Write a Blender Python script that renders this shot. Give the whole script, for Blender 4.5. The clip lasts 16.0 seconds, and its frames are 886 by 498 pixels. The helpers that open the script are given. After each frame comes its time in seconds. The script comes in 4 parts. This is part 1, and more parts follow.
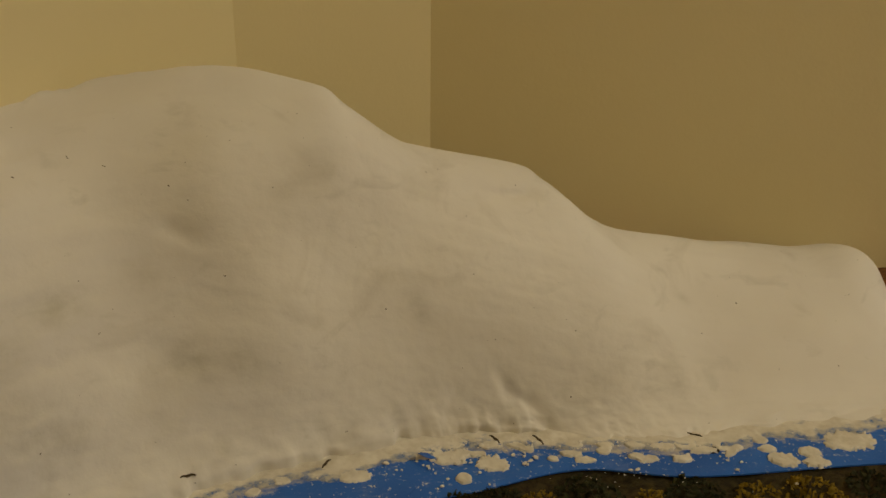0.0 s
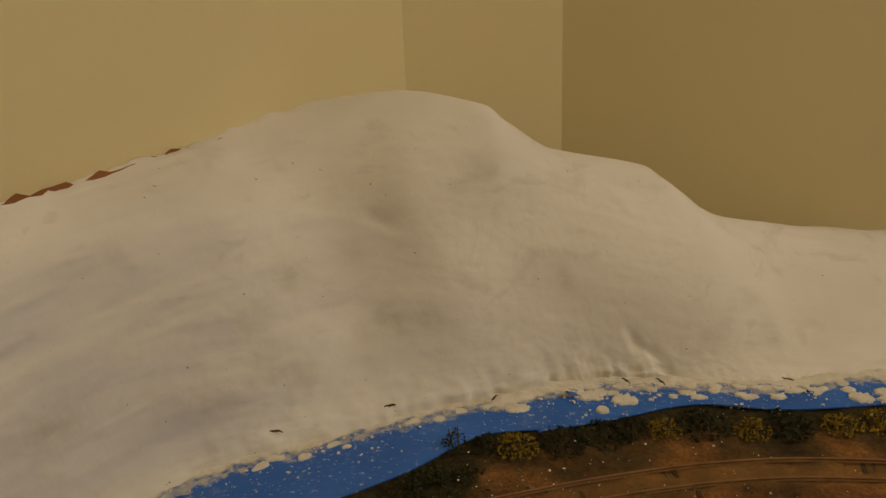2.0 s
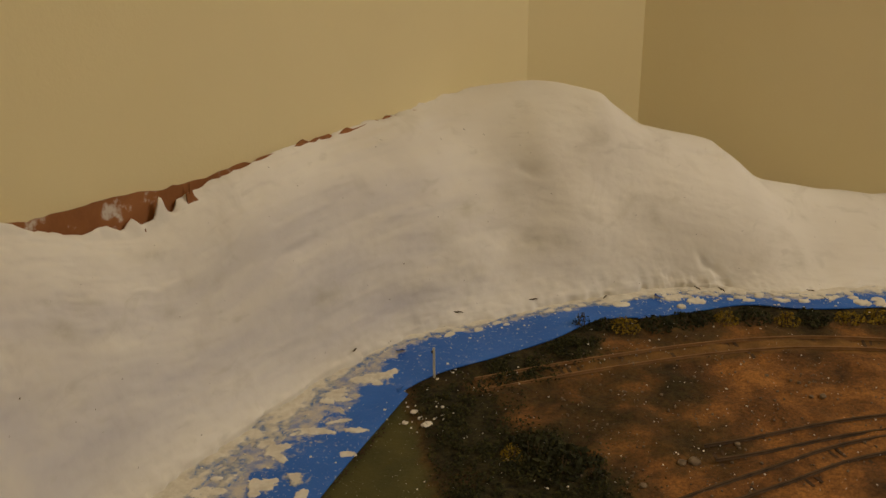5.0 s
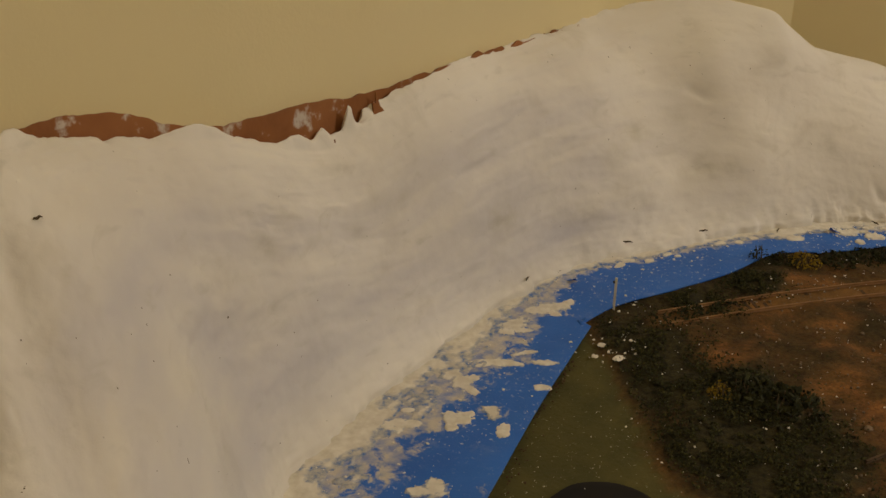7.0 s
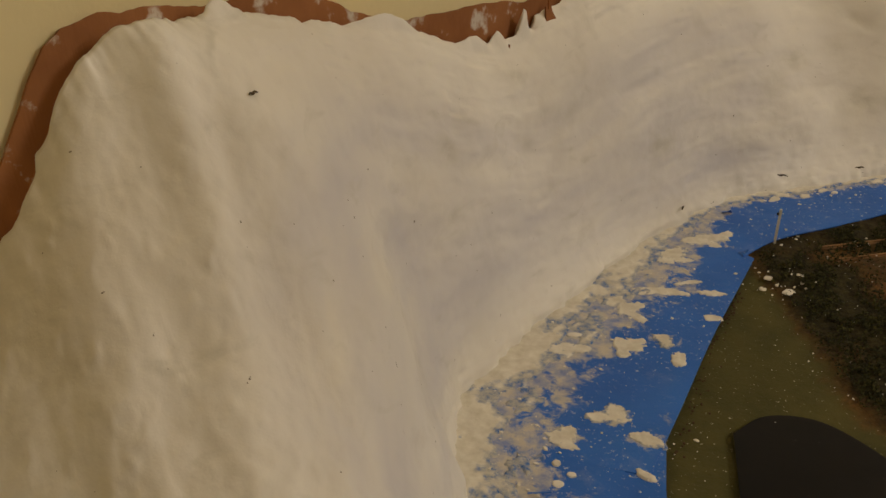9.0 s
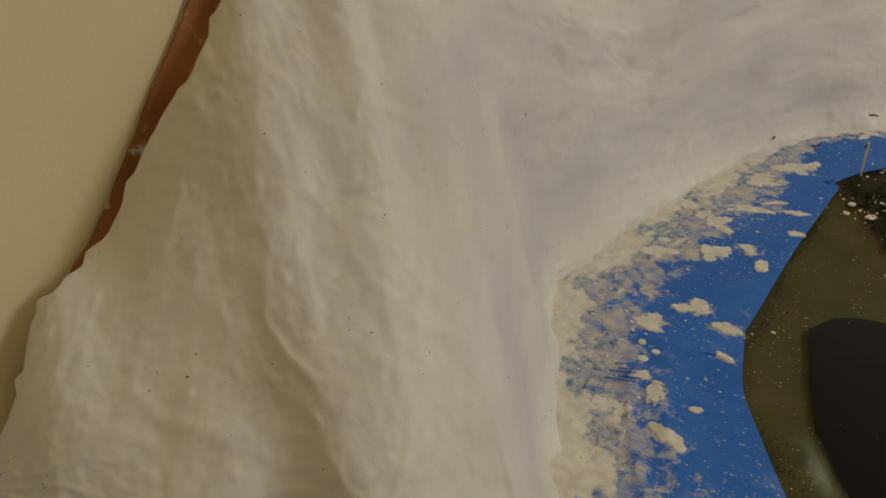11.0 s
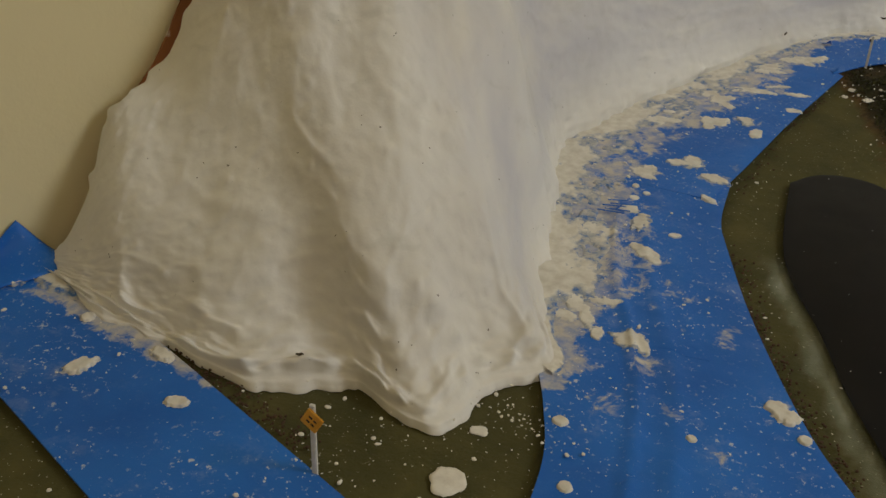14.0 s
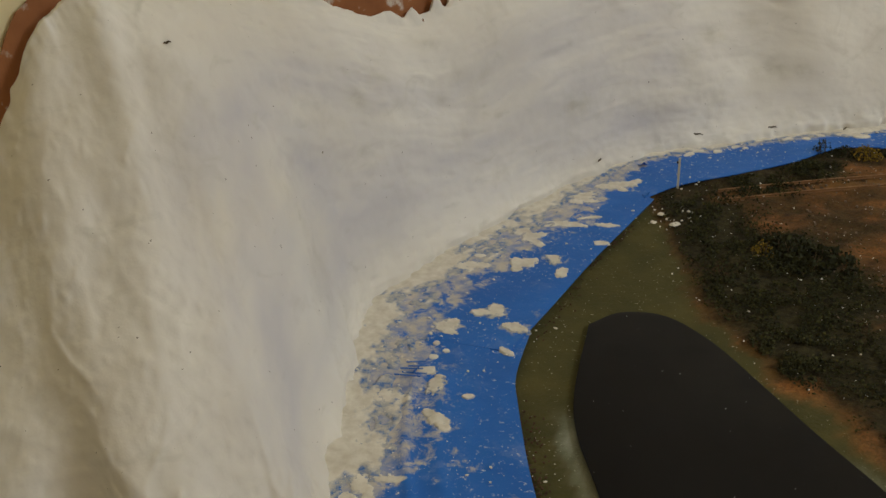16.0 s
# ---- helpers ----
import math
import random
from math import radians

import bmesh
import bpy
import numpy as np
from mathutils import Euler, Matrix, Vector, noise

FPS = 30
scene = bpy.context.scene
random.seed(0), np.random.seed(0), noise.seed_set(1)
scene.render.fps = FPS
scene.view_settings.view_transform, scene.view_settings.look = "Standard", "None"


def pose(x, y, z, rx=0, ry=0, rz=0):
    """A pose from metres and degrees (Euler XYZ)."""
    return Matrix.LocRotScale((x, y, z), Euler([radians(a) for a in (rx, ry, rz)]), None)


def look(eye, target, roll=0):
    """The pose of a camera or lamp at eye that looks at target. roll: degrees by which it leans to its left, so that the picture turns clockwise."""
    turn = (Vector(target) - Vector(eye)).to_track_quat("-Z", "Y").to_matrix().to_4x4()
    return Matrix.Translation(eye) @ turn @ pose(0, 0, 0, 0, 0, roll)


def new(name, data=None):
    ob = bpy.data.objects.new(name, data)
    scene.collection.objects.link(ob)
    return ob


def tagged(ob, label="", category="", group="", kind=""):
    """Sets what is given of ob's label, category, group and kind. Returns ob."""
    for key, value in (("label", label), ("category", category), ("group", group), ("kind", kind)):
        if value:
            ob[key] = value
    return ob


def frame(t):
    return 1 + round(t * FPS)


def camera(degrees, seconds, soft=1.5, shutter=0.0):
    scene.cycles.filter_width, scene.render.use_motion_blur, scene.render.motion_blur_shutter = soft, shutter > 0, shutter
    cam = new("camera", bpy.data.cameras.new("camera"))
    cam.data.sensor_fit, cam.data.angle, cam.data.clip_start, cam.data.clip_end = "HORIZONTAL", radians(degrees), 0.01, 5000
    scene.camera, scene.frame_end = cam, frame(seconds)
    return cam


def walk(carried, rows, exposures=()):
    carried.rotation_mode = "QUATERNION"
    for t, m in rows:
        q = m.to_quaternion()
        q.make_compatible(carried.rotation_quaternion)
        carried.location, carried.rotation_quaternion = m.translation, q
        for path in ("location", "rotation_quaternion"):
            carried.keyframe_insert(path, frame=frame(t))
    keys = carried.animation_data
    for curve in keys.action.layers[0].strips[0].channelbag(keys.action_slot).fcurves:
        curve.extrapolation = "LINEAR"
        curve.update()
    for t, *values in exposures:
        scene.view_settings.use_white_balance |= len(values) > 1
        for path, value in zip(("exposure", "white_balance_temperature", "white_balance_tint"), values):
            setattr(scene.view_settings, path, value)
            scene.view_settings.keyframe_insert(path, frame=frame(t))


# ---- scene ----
cam = camera(44.0, 16.0)
PATH = [
    (0, (0.028, 0.037, 0.309), (-0.172, 1.83, -0.553), 0.6),
    (0.5, (0.024, 0.034, 0.309), (-0.274, 1.821, -0.538), -0.9),
    (1, (0.024, 0.028, 0.306), (-0.357, 1.803, -0.535), -2.2),
    (1.5, (0.016, 0.025, 0.313), (-0.395, 1.773, -0.566), -2.3),
    (2, (0.018, -0.101, 0.354), (-0.358, 1.676, -0.485), -2.3),
    (2.5, (0.019, -0.165, 0.383), (-0.351, 1.615, -0.452), -2.4),
    (3, (0.012, -0.17, 0.376), (-0.381, 1.613, -0.441), -2.6),
    (5.5, (-0.062, -0.407, 0.423), (-0.428, 1.377, -0.404), -0.1),
    (6, (-0.09, -0.404, 0.412), (-0.478, 1.362, -0.443), 0.5),
    (6.5, (-0.121, -0.391, 0.398), (-0.505, 1.364, -0.481), 0.1),
    (7, (-0.165, -0.367, 0.382), (-0.531, 1.373, -0.534), 0.5),
    (7.5, (-0.199, -0.339, 0.361), (-0.54, 1.392, -0.58), 1.4),
    (8, (-0.219, -0.332, 0.347), (-0.565, 1.379, -0.629), 1.5),
    (8.5, (-0.232, -0.347, 0.344), (-0.604, 1.358, -0.633), 1.7),
    (9, (-0.246, -0.366, 0.341), (-0.656, 1.329, -0.639), 1.9),
    (9.2, (-0.251, -0.373, 0.341), (-0.671, 1.321, -0.634), 2.1),
    (11.3, (-0.235, -0.45, 0.325), (-0.789, 1.175, -0.7), 2.8),
    (11.5, (-0.233, -0.459, 0.323), (-0.79, 1.165, -0.703), 2.8),
    (12, (-0.223, -0.474, 0.318), (-0.795, 1.14, -0.714), 2.4),
    (12.5, (-0.217, -0.483, 0.311), (-0.802, 1.115, -0.739), 2.2),
    (13, (-0.205, -0.493, 0.307), (-0.804, 1.089, -0.76), 2.0),
    (13.5, (-0.188, -0.507, 0.305), (-0.821, 1.068, -0.752), 2.3),
    (14, (-0.166, -0.522, 0.303), (-0.835, 1.04, -0.751), 1.9),
    (14.5, (-0.121, -0.521, 0.309), (-0.791, 1.056, -0.723), 0.3),
    (15, (-0.087, -0.513, 0.318), (-0.775, 1.072, -0.69), -0.4),
    (15.5, (-0.073, -0.496, 0.34), (-0.754, 1.118, -0.624), -1.8),
    (16, (-0.093, -0.472, 0.354), (-0.701, 1.186, -0.584), -1.8),
]
EXPOSURE = [(0, -0.32, 7450, 6), (3, -0.22, 7150, 13), (5.5, -0.04, 6820, 12), (9.2, -0.02, 6730, 12), (11.3, 0.06, 5680, 8), (13.5, 0.09, 5480, 7), (16, 0.18, 5470, 7)]
walk(cam, [(t, look(eye, target, roll)) for t, eye, target, roll in PATH], EXPOSURE)

# ---- light ----
world = bpy.data.worlds.new("world")
scene.world = world
world.use_nodes = True
world.node_tree.nodes["Background"].inputs[0].default_value = (0.9, 0.95, 1.0, 1)
world.node_tree.nodes["Background"].inputs[1].default_value = 0.02


def area_lamp(name, eye, target, size, size_y, power, colour):
    data = bpy.data.lights.new(name, "AREA")
    data.shape, data.size, data.size_y, data.energy, data.color = "RECTANGLE", size, size_y, power, colour
    ob = new(name, data)
    ob.matrix_world = look(eye, target)
    return ob


area_lamp("ceiling_lamp", (1.25, 0.1, 1.41), (-0.2, 0.1, 0.1), 0.55, 1.0, 20.8, (1.0, 0.93, 0.83))
# Warm fill added to soften contrast; the room has no such lamp.
area_lamp("fill_light", (0.5, -1.5, 1.33), (-0.1, -0.3, 0.0), 0.6, 0.6, 6.4, (1.0, 0.75, 0.44))


# ---- materials ----
class Mat:
    """A small builder of node materials in object-space metres."""

    def __init__(self, name, rough=0.7, metal=0.0, specular=0.4):
        self.m = bpy.data.materials.new(name)
        self.m.use_nodes = True
        self.t = self.m.node_tree
        self.b = self.t.nodes["Principled BSDF"]
        self.b.inputs["Roughness"].default_value = rough
        self.b.inputs["Metallic"].default_value = metal
        self.b.inputs["Specular IOR Level"].default_value = specular
        self.pos = self.t.nodes.new("ShaderNodeNewGeometry").outputs["Position"]

    def link(self, a, b):
        self.t.links.new(a, b)

    def noise(self, scale, detail=4, rough=0.55, stretch=None, distortion=0.0):
        n = self.t.nodes.new("ShaderNodeTexNoise")
        n.inputs["Scale"].default_value, n.inputs["Detail"].default_value = scale, detail
        n.inputs["Roughness"].default_value, n.inputs["Distortion"].default_value = rough, distortion
        if stretch:
            mp = self.t.nodes.new("ShaderNodeMapping")
            mp.inputs["Scale"].default_value = stretch[:3]
            if len(stretch) > 3:
                mp.inputs["Rotation"].default_value = (0, 0, radians(stretch[3]))
            self.link(self.pos, mp.inputs["Vector"])
            self.link(mp.outputs[0], n.inputs["Vector"])
        else:
            self.link(self.pos, n.inputs["Vector"])
        return n.outputs["Fac"]

    def voronoi(self, scale, randomness=1.0):
        n = self.t.nodes.new("ShaderNodeTexVoronoi")
        n.inputs["Scale"].default_value, n.inputs["Randomness"].default_value = scale, randomness
        self.link(self.pos, n.inputs["Vector"])
        return n.outputs

    def ramp(self, fac, *stops):
        r = self.t.nodes.new("ShaderNodeValToRGB")
        e = r.color_ramp.elements
        while len(e) < len(stops):
            e.new(0.5)
        for k, (p, c) in zip(e, stops):
            k.position, k.color = p, (c, c, c, 1) if isinstance(c, (int, float)) else (*c, 1)
        self.link(fac, r.inputs[0])
        return r.outputs[0]

    def mix(self, fac, a, b):
        n = self.t.nodes.new("ShaderNodeMix")
        n.data_type = "RGBA"
        for sock, v in ((n.inputs[0], fac), (n.inputs[6], a), (n.inputs[7], b)):
            if isinstance(v, (int, float)):
                sock.default_value = v
            elif isinstance(v, tuple):
                sock.default_value = (*v, 1)
            else:
                self.link(v, sock)
        return n.outputs[2]

    def math(self, op, a, b=0.0):
        n = self.t.nodes.new("ShaderNodeMath")
        n.operation = op
        for sock, v in zip(n.inputs, (a, b)):
            if isinstance(v, (int, float)):
                sock.default_value = v
            else:
                self.link(v, sock)
        return n.outputs[0]

    def attribute(self, name):
        n = self.t.nodes.new("ShaderNodeAttribute")
        n.attribute_name = name
        return n.outputs["Fac"]

    def colour(self, c):
        if isinstance(c, tuple):
            self.b.inputs["Base Color"].default_value = (*c, 1)
        else:
            self.link(c, self.b.inputs["Base Color"])
        return self

    def rough(self, c):
        self.link(c, self.b.inputs["Roughness"])
        return self

    def bump(self, height, distance, strength=1.0):
        n = self.t.nodes.new("ShaderNodeBump")
        n.inputs["Distance"].default_value, n.inputs["Strength"].default_value = distance, strength
        self.link(height, n.inputs["Height"])
        if self.b.inputs["Normal"].is_linked:
            self.link(self.b.inputs["Normal"].links[0].from_socket, n.inputs["Normal"])
        self.link(n.outputs[0], self.b.inputs["Normal"])
        return self


def make_plaster():
    p = Mat("plaster", 0.8, specular=0.25)
    big = p.ramp(p.noise(9, 3), (0.35, (0.70, 0.67, 0.61)), (0.65, (0.80, 0.78, 0.73)))
    grey = p.ramp(p.noise(22, 5, 0.6, distortion=0.6), (0.56, 0.0), (0.74, 0.55))
    c = p.mix(grey, big, (0.56, 0.53, 0.46))
    # Cool light on the cove slope, put into the colour as bluish grey.
    c = p.mix(p.math("MULTIPLY", p.attribute("cool_light"), 0.8), c, (0.56, 0.55, 0.585))
    c = p.mix(p.math("MULTIPLY", p.attribute("stain"), p.ramp(p.noise(90, 5, 0.65, (1, 1, 2)), (0.25, 0.08), (0.6, 0.50))), c, (0.46, 0.44, 0.37))
    smudge = p.ramp(p.noise(34, 4, 0.55, (1, 1, 2.2), distortion=0.8), (0.60, 0.0), (0.78, 0.45))
    c = p.mix(smudge, c, (0.47, 0.46, 0.40))
    speck = p.ramp(p.noise(300, 2), (0.755, 0.0), (0.775, 0.9))
    c = p.mix(speck, c, (0.10, 0.08, 0.05))
    p.colour(c)
    p.bump(p.noise(60, 5, 0.6), 0.0018, 0.18)
    p.bump(p.noise(380, 3, 0.6), 0.0004, 0.3)
    return p.m


def make_crumb():
    p = Mat("plaster_crumb", 0.85, specular=0.2)
    p.colour(p.ramp(p.noise(160, 4), (0.3, (0.66, 0.62, 0.54)), (0.7, (0.82, 0.79, 0.71))))
    p.bump(p.noise(700, 3), 0.0004, 0.6)
    return p.m


def make_splat_plaster():
    """Dried plaster that turns to a see-through film on blue tape where it is thin."""
    p = Mat("thin_plaster", 0.85, specular=0.2)
    thick = p.ramp(p.noise(160, 4), (0.3, (0.60, 0.56, 0.47)), (0.7, (0.78, 0.75, 0.67)))
    film = p.ramp(p.noise(210, 4, 0.7), (0.36, (0.07, 0.17, 0.46)), (0.50, (0.36, 0.38, 0.42)), (0.66, (0.56, 0.53, 0.46)))
    cover = p.math("ADD", p.attribute("cover"), p.math("MULTIPLY", p.math("SUBTRACT", p.noise(130, 5, 0.7), 0.5), 0.9))
    p.colour(p.mix(p.ramp(cover, (0.10, 0.0), (0.34, 1.0)), film, thick))
    p.bump(p.noise(420, 4), 0.0006, 0.6)
    return p.m


def make_wall(name, base, other):
    p = Mat(name, 0.6, specular=0.3)
    p.colour(p.ramp(p.noise(1.8, 4), (0.3, base), (0.7, other)))
    p.bump(p.noise(45, 4), 0.0008, 0.5)
    p.bump(p.noise(500, 2), 0.0002, 0.4)
    return p.m


def make_tape():
    p = Mat("blue_tape", 0.5, specular=0.35)
    c = p.ramp(p.noise(14, 4), (0.3, (0.014, 0.11, 0.48)), (0.7, (0.027, 0.165, 0.63)))
    dust = p.ramp(p.noise(55, 6, 0.75), (0.54, 0.0), (0.82, 0.36))
    fine = p.ramp(p.noise(330, 3, 0.7), (0.61, 0.0), (0.69, 0.8))
    region = p.ramp(p.noise(16, 3), (0.38, 0.1), (0.60, 1.0))
    c = p.mix(p.math("MULTIPLY", dust, region), c, (0.55, 0.58, 0.66))
    c = p.mix(p.math("MULTIPLY", fine, region), c, (0.72, 0.72, 0.70))
    film = p.math("ADD", p.attribute("film"), p.math("MULTIPLY", p.math("SUBTRACT", p.noise(70, 6, 0.7, distortion=0.4), 0.5), 2.6))
    thin = p.ramp(p.noise(150, 5, 0.7), (0.30, (0.34, 0.37, 0.45)), (0.46, (0.55, 0.51, 0.43)), (0.75, (0.66, 0.61, 0.52)))
    c = p.mix(p.math("MULTIPLY", p.ramp(film, (0.46, 0.0), (0.70, 1.0)), p.ramp(p.noise(110, 4, 0.6), (0.34, 0.35), (0.6, 0.95))), c, thin)
    p.colour(c)
    p.bump(p.noise(900, 2, 0.5, (1, 4, 1)), 0.0002, 0.5)
    p.bump(p.noise(26, 4, 0.5, (1, 2.5, 1)), 0.0015, 0.35)
    return p.m


def make_ground():
    p = Mat("scenery_ground", 0.8, specular=0.25)
    olive = p.ramp(p.noise(28, 5), (0.3, (0.054, 0.053, 0.017)), (0.7, (0.098, 0.088, 0.027)))
    speck = p.ramp(p.noise(520, 2, 0.6), (0.68, 0.0), (0.72, 0.8))
    olive = p.mix(speck, olive, (0.5, 0.48, 0.36))
    grit = p.noise(420, 4, 0.7)
    soil = p.ramp(p.noise(17, 6, 0.65, distortion=0.5), (0.30, (0.05, 0.028, 0.012)), (0.46, (0.22, 0.096, 0.029)), (0.62, (0.47, 0.205, 0.055)))
    soil = p.mix(p.ramp(grit, (0.38, 0.0), (0.6, 0.8)), p.mix(0.55, soil, (0.02, 0.012, 0.006)), soil)
    soil = p.mix(p.ramp(p.noise(600, 2), (0.72, 0.0), (0.75, 0.7)), soil, (0.45, 0.33, 0.2))
    tan = p.ramp(p.noise(60, 5), (0.3, (0.21, 0.115, 0.036)), (0.7, (0.33, 0.18, 0.058)))
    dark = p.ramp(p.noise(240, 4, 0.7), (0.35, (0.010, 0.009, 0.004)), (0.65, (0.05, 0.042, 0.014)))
    c = p.mix(p.attribute("soil"), olive, soil)
    c = p.mix(p.attribute("shore"), c, tan)
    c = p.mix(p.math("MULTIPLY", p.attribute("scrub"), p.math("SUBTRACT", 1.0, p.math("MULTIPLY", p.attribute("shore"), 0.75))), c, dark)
    # Sheen of the glossy pond bank, painted in as pale streaks.
    c = p.mix(p.math("MULTIPLY", p.attribute("gloss_sheen"), p.ramp(p.noise(40, 4, 0.6, (1.0, 0.25, 1.0, 20)), (0.32, 0.0), (0.66, 0.7))), c, (0.36, 0.39, 0.31))
    p.colour(c)
    p.rough(p.math("SUBTRACT", 0.85, p.math("MULTIPLY", p.attribute("gloss_sheen"), 0.55)))
    p.bump(grit, 0.0016, 0.6)
    p.bump(p.noise(90, 4), 0.003, 0.4)
    return p.m


def make_pond():
    p = Mat("pond_resin", 0.3, specular=0.06)
    scuff = p.ramp(p.noise(75, 6, 0.75), (0.66, 0.0), (0.85, 0.5))
    c = p.mix(scuff, p.ramp(p.noise(8, 3), (0.3, (0.010, 0.010, 0.011)), (0.7, (0.016, 0.016, 0.0175))), (0.12, 0.12, 0.12))
    c = p.mix(p.ramp(p.noise(430, 2), (0.765, 0.0), (0.785, 0.9)), c, (0.6, 0.6, 0.57))
    p.colour(c)
    p.rough(p.ramp(p.noise(30, 4), (0.3, 0.36), (0.7, 0.52)))
    return p.m


def make_plain(name, a, b, scale, rough=0.7, metal=0.0, bump=0.0003):
    p = Mat(name, rough, metal)
    p.colour(p.ramp(p.noise(scale, 4), (0.3, a), (0.7, b)))
    p.bump(p.noise(scale * 3, 3), bump, 0.5)
    return p.m


def make_cardboard():
    p = Mat("cardboard", 0.8, specular=0.2)
    c = p.ramp(p.noise(30, 4), (0.3, (0.22, 0.088, 0.032)), (0.7, (0.33, 0.14, 0.054)))
    smear = p.ramp(p.noise(60, 5, 0.6), (0.58, 0.0), (0.66, 0.85))
    p.colour(p.mix(smear, c, (0.60, 0.56, 0.50)))
    p.bump(p.noise(250, 3), 0.0004, 0.5)
    return p.m


PLASTER, CRUMB, THIN = make_plaster(), make_crumb(), make_splat_plaster()
WALL = make_wall("wall_paint", (0.71, 0.62, 0.36), (0.77, 0.68, 0.41))
CEILING = make_wall("ceiling_paint", (0.72, 0.70, 0.64), (0.78, 0.76, 0.70))
TAPE, GROUND, POND, CARD = make_tape(), make_ground(), make_pond(), make_cardboard()
RAIL = make_plain("rusty_rail", (0.17, 0.085, 0.033), (0.27, 0.15, 0.06), 120, 0.6, 0.1)
RAIL_DULL = make_plain("dull_dark_rail", (0.045, 0.028, 0.016), (0.10, 0.058, 0.028), 120, 0.75)
TIE = make_plain("tie_wood", (0.05, 0.028, 0.014), (0.09, 0.05, 0.025), 150, 0.85)
POST = make_plain("white_plastic", (0.60, 0.58, 0.52), (0.75, 0.73, 0.67), 200, 0.5)
SIGN = make_plain("yellow_sign_paint", (0.66, 0.32, 0.015), (0.78, 0.41, 0.03), 220, 0.5)
INK = make_plain("black_ink", (0.015, 0.013, 0.01), (0.03, 0.025, 0.02), 300, 0.6)
FOAM_DARK = make_plain("dark_green_foam", (0.010, 0.012, 0.004), (0.040, 0.043, 0.012), 260, 0.95, bump=0.0008)
FOAM_OLIVE = make_plain("olive_foam", (0.028, 0.030, 0.008), (0.075, 0.070, 0.018), 260, 0.95, bump=0.0008)
FOAM_YELLOW = make_plain("yellow_foam", (0.15, 0.10, 0.008), (0.30, 0.20, 0.015), 260, 0.95, bump=0.0008)
TWIG = make_plain("dark_twig", (0.05, 0.035, 0.018), (0.10, 0.07, 0.035), 200, 0.8)
FLOOR = make_plain("floor_boards", (0.20, 0.13, 0.08), (0.28, 0.19, 0.12), 6, 0.5)
STONE = make_plain("brown_stone", (0.10, 0.07, 0.045), (0.24, 0.18, 0.12), 180, 0.85, bump=0.0006)


# ---- helpers for meshes ----
def mesh_of(name, verts, faces, material, smooth=True):
    me = bpy.data.meshes.new(name)
    me.from_pydata([tuple(map(float, v)) for v in verts], [], [tuple(map(int, f)) for f in faces])
    me.materials.append(material)
    if smooth:
        me.polygons.foreach_set("use_smooth", [True] * len(me.polygons))
    me.update()
    return me


def mesh_object(name, verts, faces, material, parent=None, smooth=True, label=""):
    ob = new(name, mesh_of(name, verts, faces, material, smooth))
    ob.parent = parent
    return tagged(ob, label)


def part(name, bm, material, parent=None, label="", smooth=False):
    me = bpy.data.meshes.new(name)
    bm.to_mesh(me)
    bm.free()
    me.materials.append(material)
    if smooth:
        me.polygons.foreach_set("use_smooth", [True] * len(me.polygons))
    ob = new(name, me)
    ob.parent = parent
    return tagged(ob, label)


def curve_points(keys, n):
    """n points on a Catmull-Rom curve through the keys, evenly spread over them."""
    k = np.array(keys, float)
    k = np.vstack([2 * k[0] - k[1], k, 2 * k[-1] - k[-2]])
    u = np.linspace(0, len(keys) - 1 - 1e-9, n)
    i = u.astype(int)
    f = (u - i)[:, None]
    a, b, c, d = k[i], k[i + 1], k[i + 2], k[i + 3]
    return 0.5 * (2 * b + (c - a) * f + (2 * a - 5 * b + 4 * c - d) * f ** 2 + (3 * b - a - 3 * c + d) * f ** 3)


def grid_faces(n, m):
    i, j = np.meshgrid(np.arange(n - 1), np.arange(m - 1), indexing="ij")
    a = (i * m + j).ravel()
    return np.stack([a, a + m, a + m + 1, a + 1], 1)


def fbm(p, scale, octaves=4):
    return noise.fractal(Vector(p) * scale, 1.0, 2.0, octaves)


def box_bm(size, bevel=0.0, at=(0, 0, 0)):
    bm = bmesh.new()
    bmesh.ops.create_cube(bm, size=1.0, matrix=Matrix.Translation(at) @ Matrix.Diagonal((*size, 1)))
    if bevel:
        bmesh.ops.bevel(bm, geom=bm.edges[:], offset=bevel, segments=2, affect="EDGES")
    return bm


# ---- room ----
WALL_B = Vector((-0.055, 0.70))
FOOT = Vector((-0.529, -0.150))
ALONG = (Vector((-0.300, 0.346)) - FOOT).normalized()
WALL_A = FOOT + ALONG * 0.875
LOW, HIGH = -0.95, 1.45


def wall_piece(name, a, b, label, thick=0.1):
    """A wall whose visible face runs from a to b, with its thickness behind."""
    a, b = Vector(a), Vector(b)
    d = (b - a).normalized()
    back = Vector((-d.y, d.x)) * thick
    bm = bmesh.new()
    ring = [a, b, b + back, a + back]
    lo = [bm.verts.new((*p, LOW)) for p in ring]
    hi = [bm.verts.new((*p, HIGH)) for p in ring]
    bm.faces.new(lo)
    bm.faces.new(hi[::-1])
    for k in range(4):
        bm.faces.new([lo[k], hi[k], hi[(k + 1) % 4], lo[(k + 1) % 4]])
    bmesh.ops.recalc_face_normals(bm, faces=bm.faces[:])
    return tagged(part(name, bm, WALL), label, "wall", kind="structure")


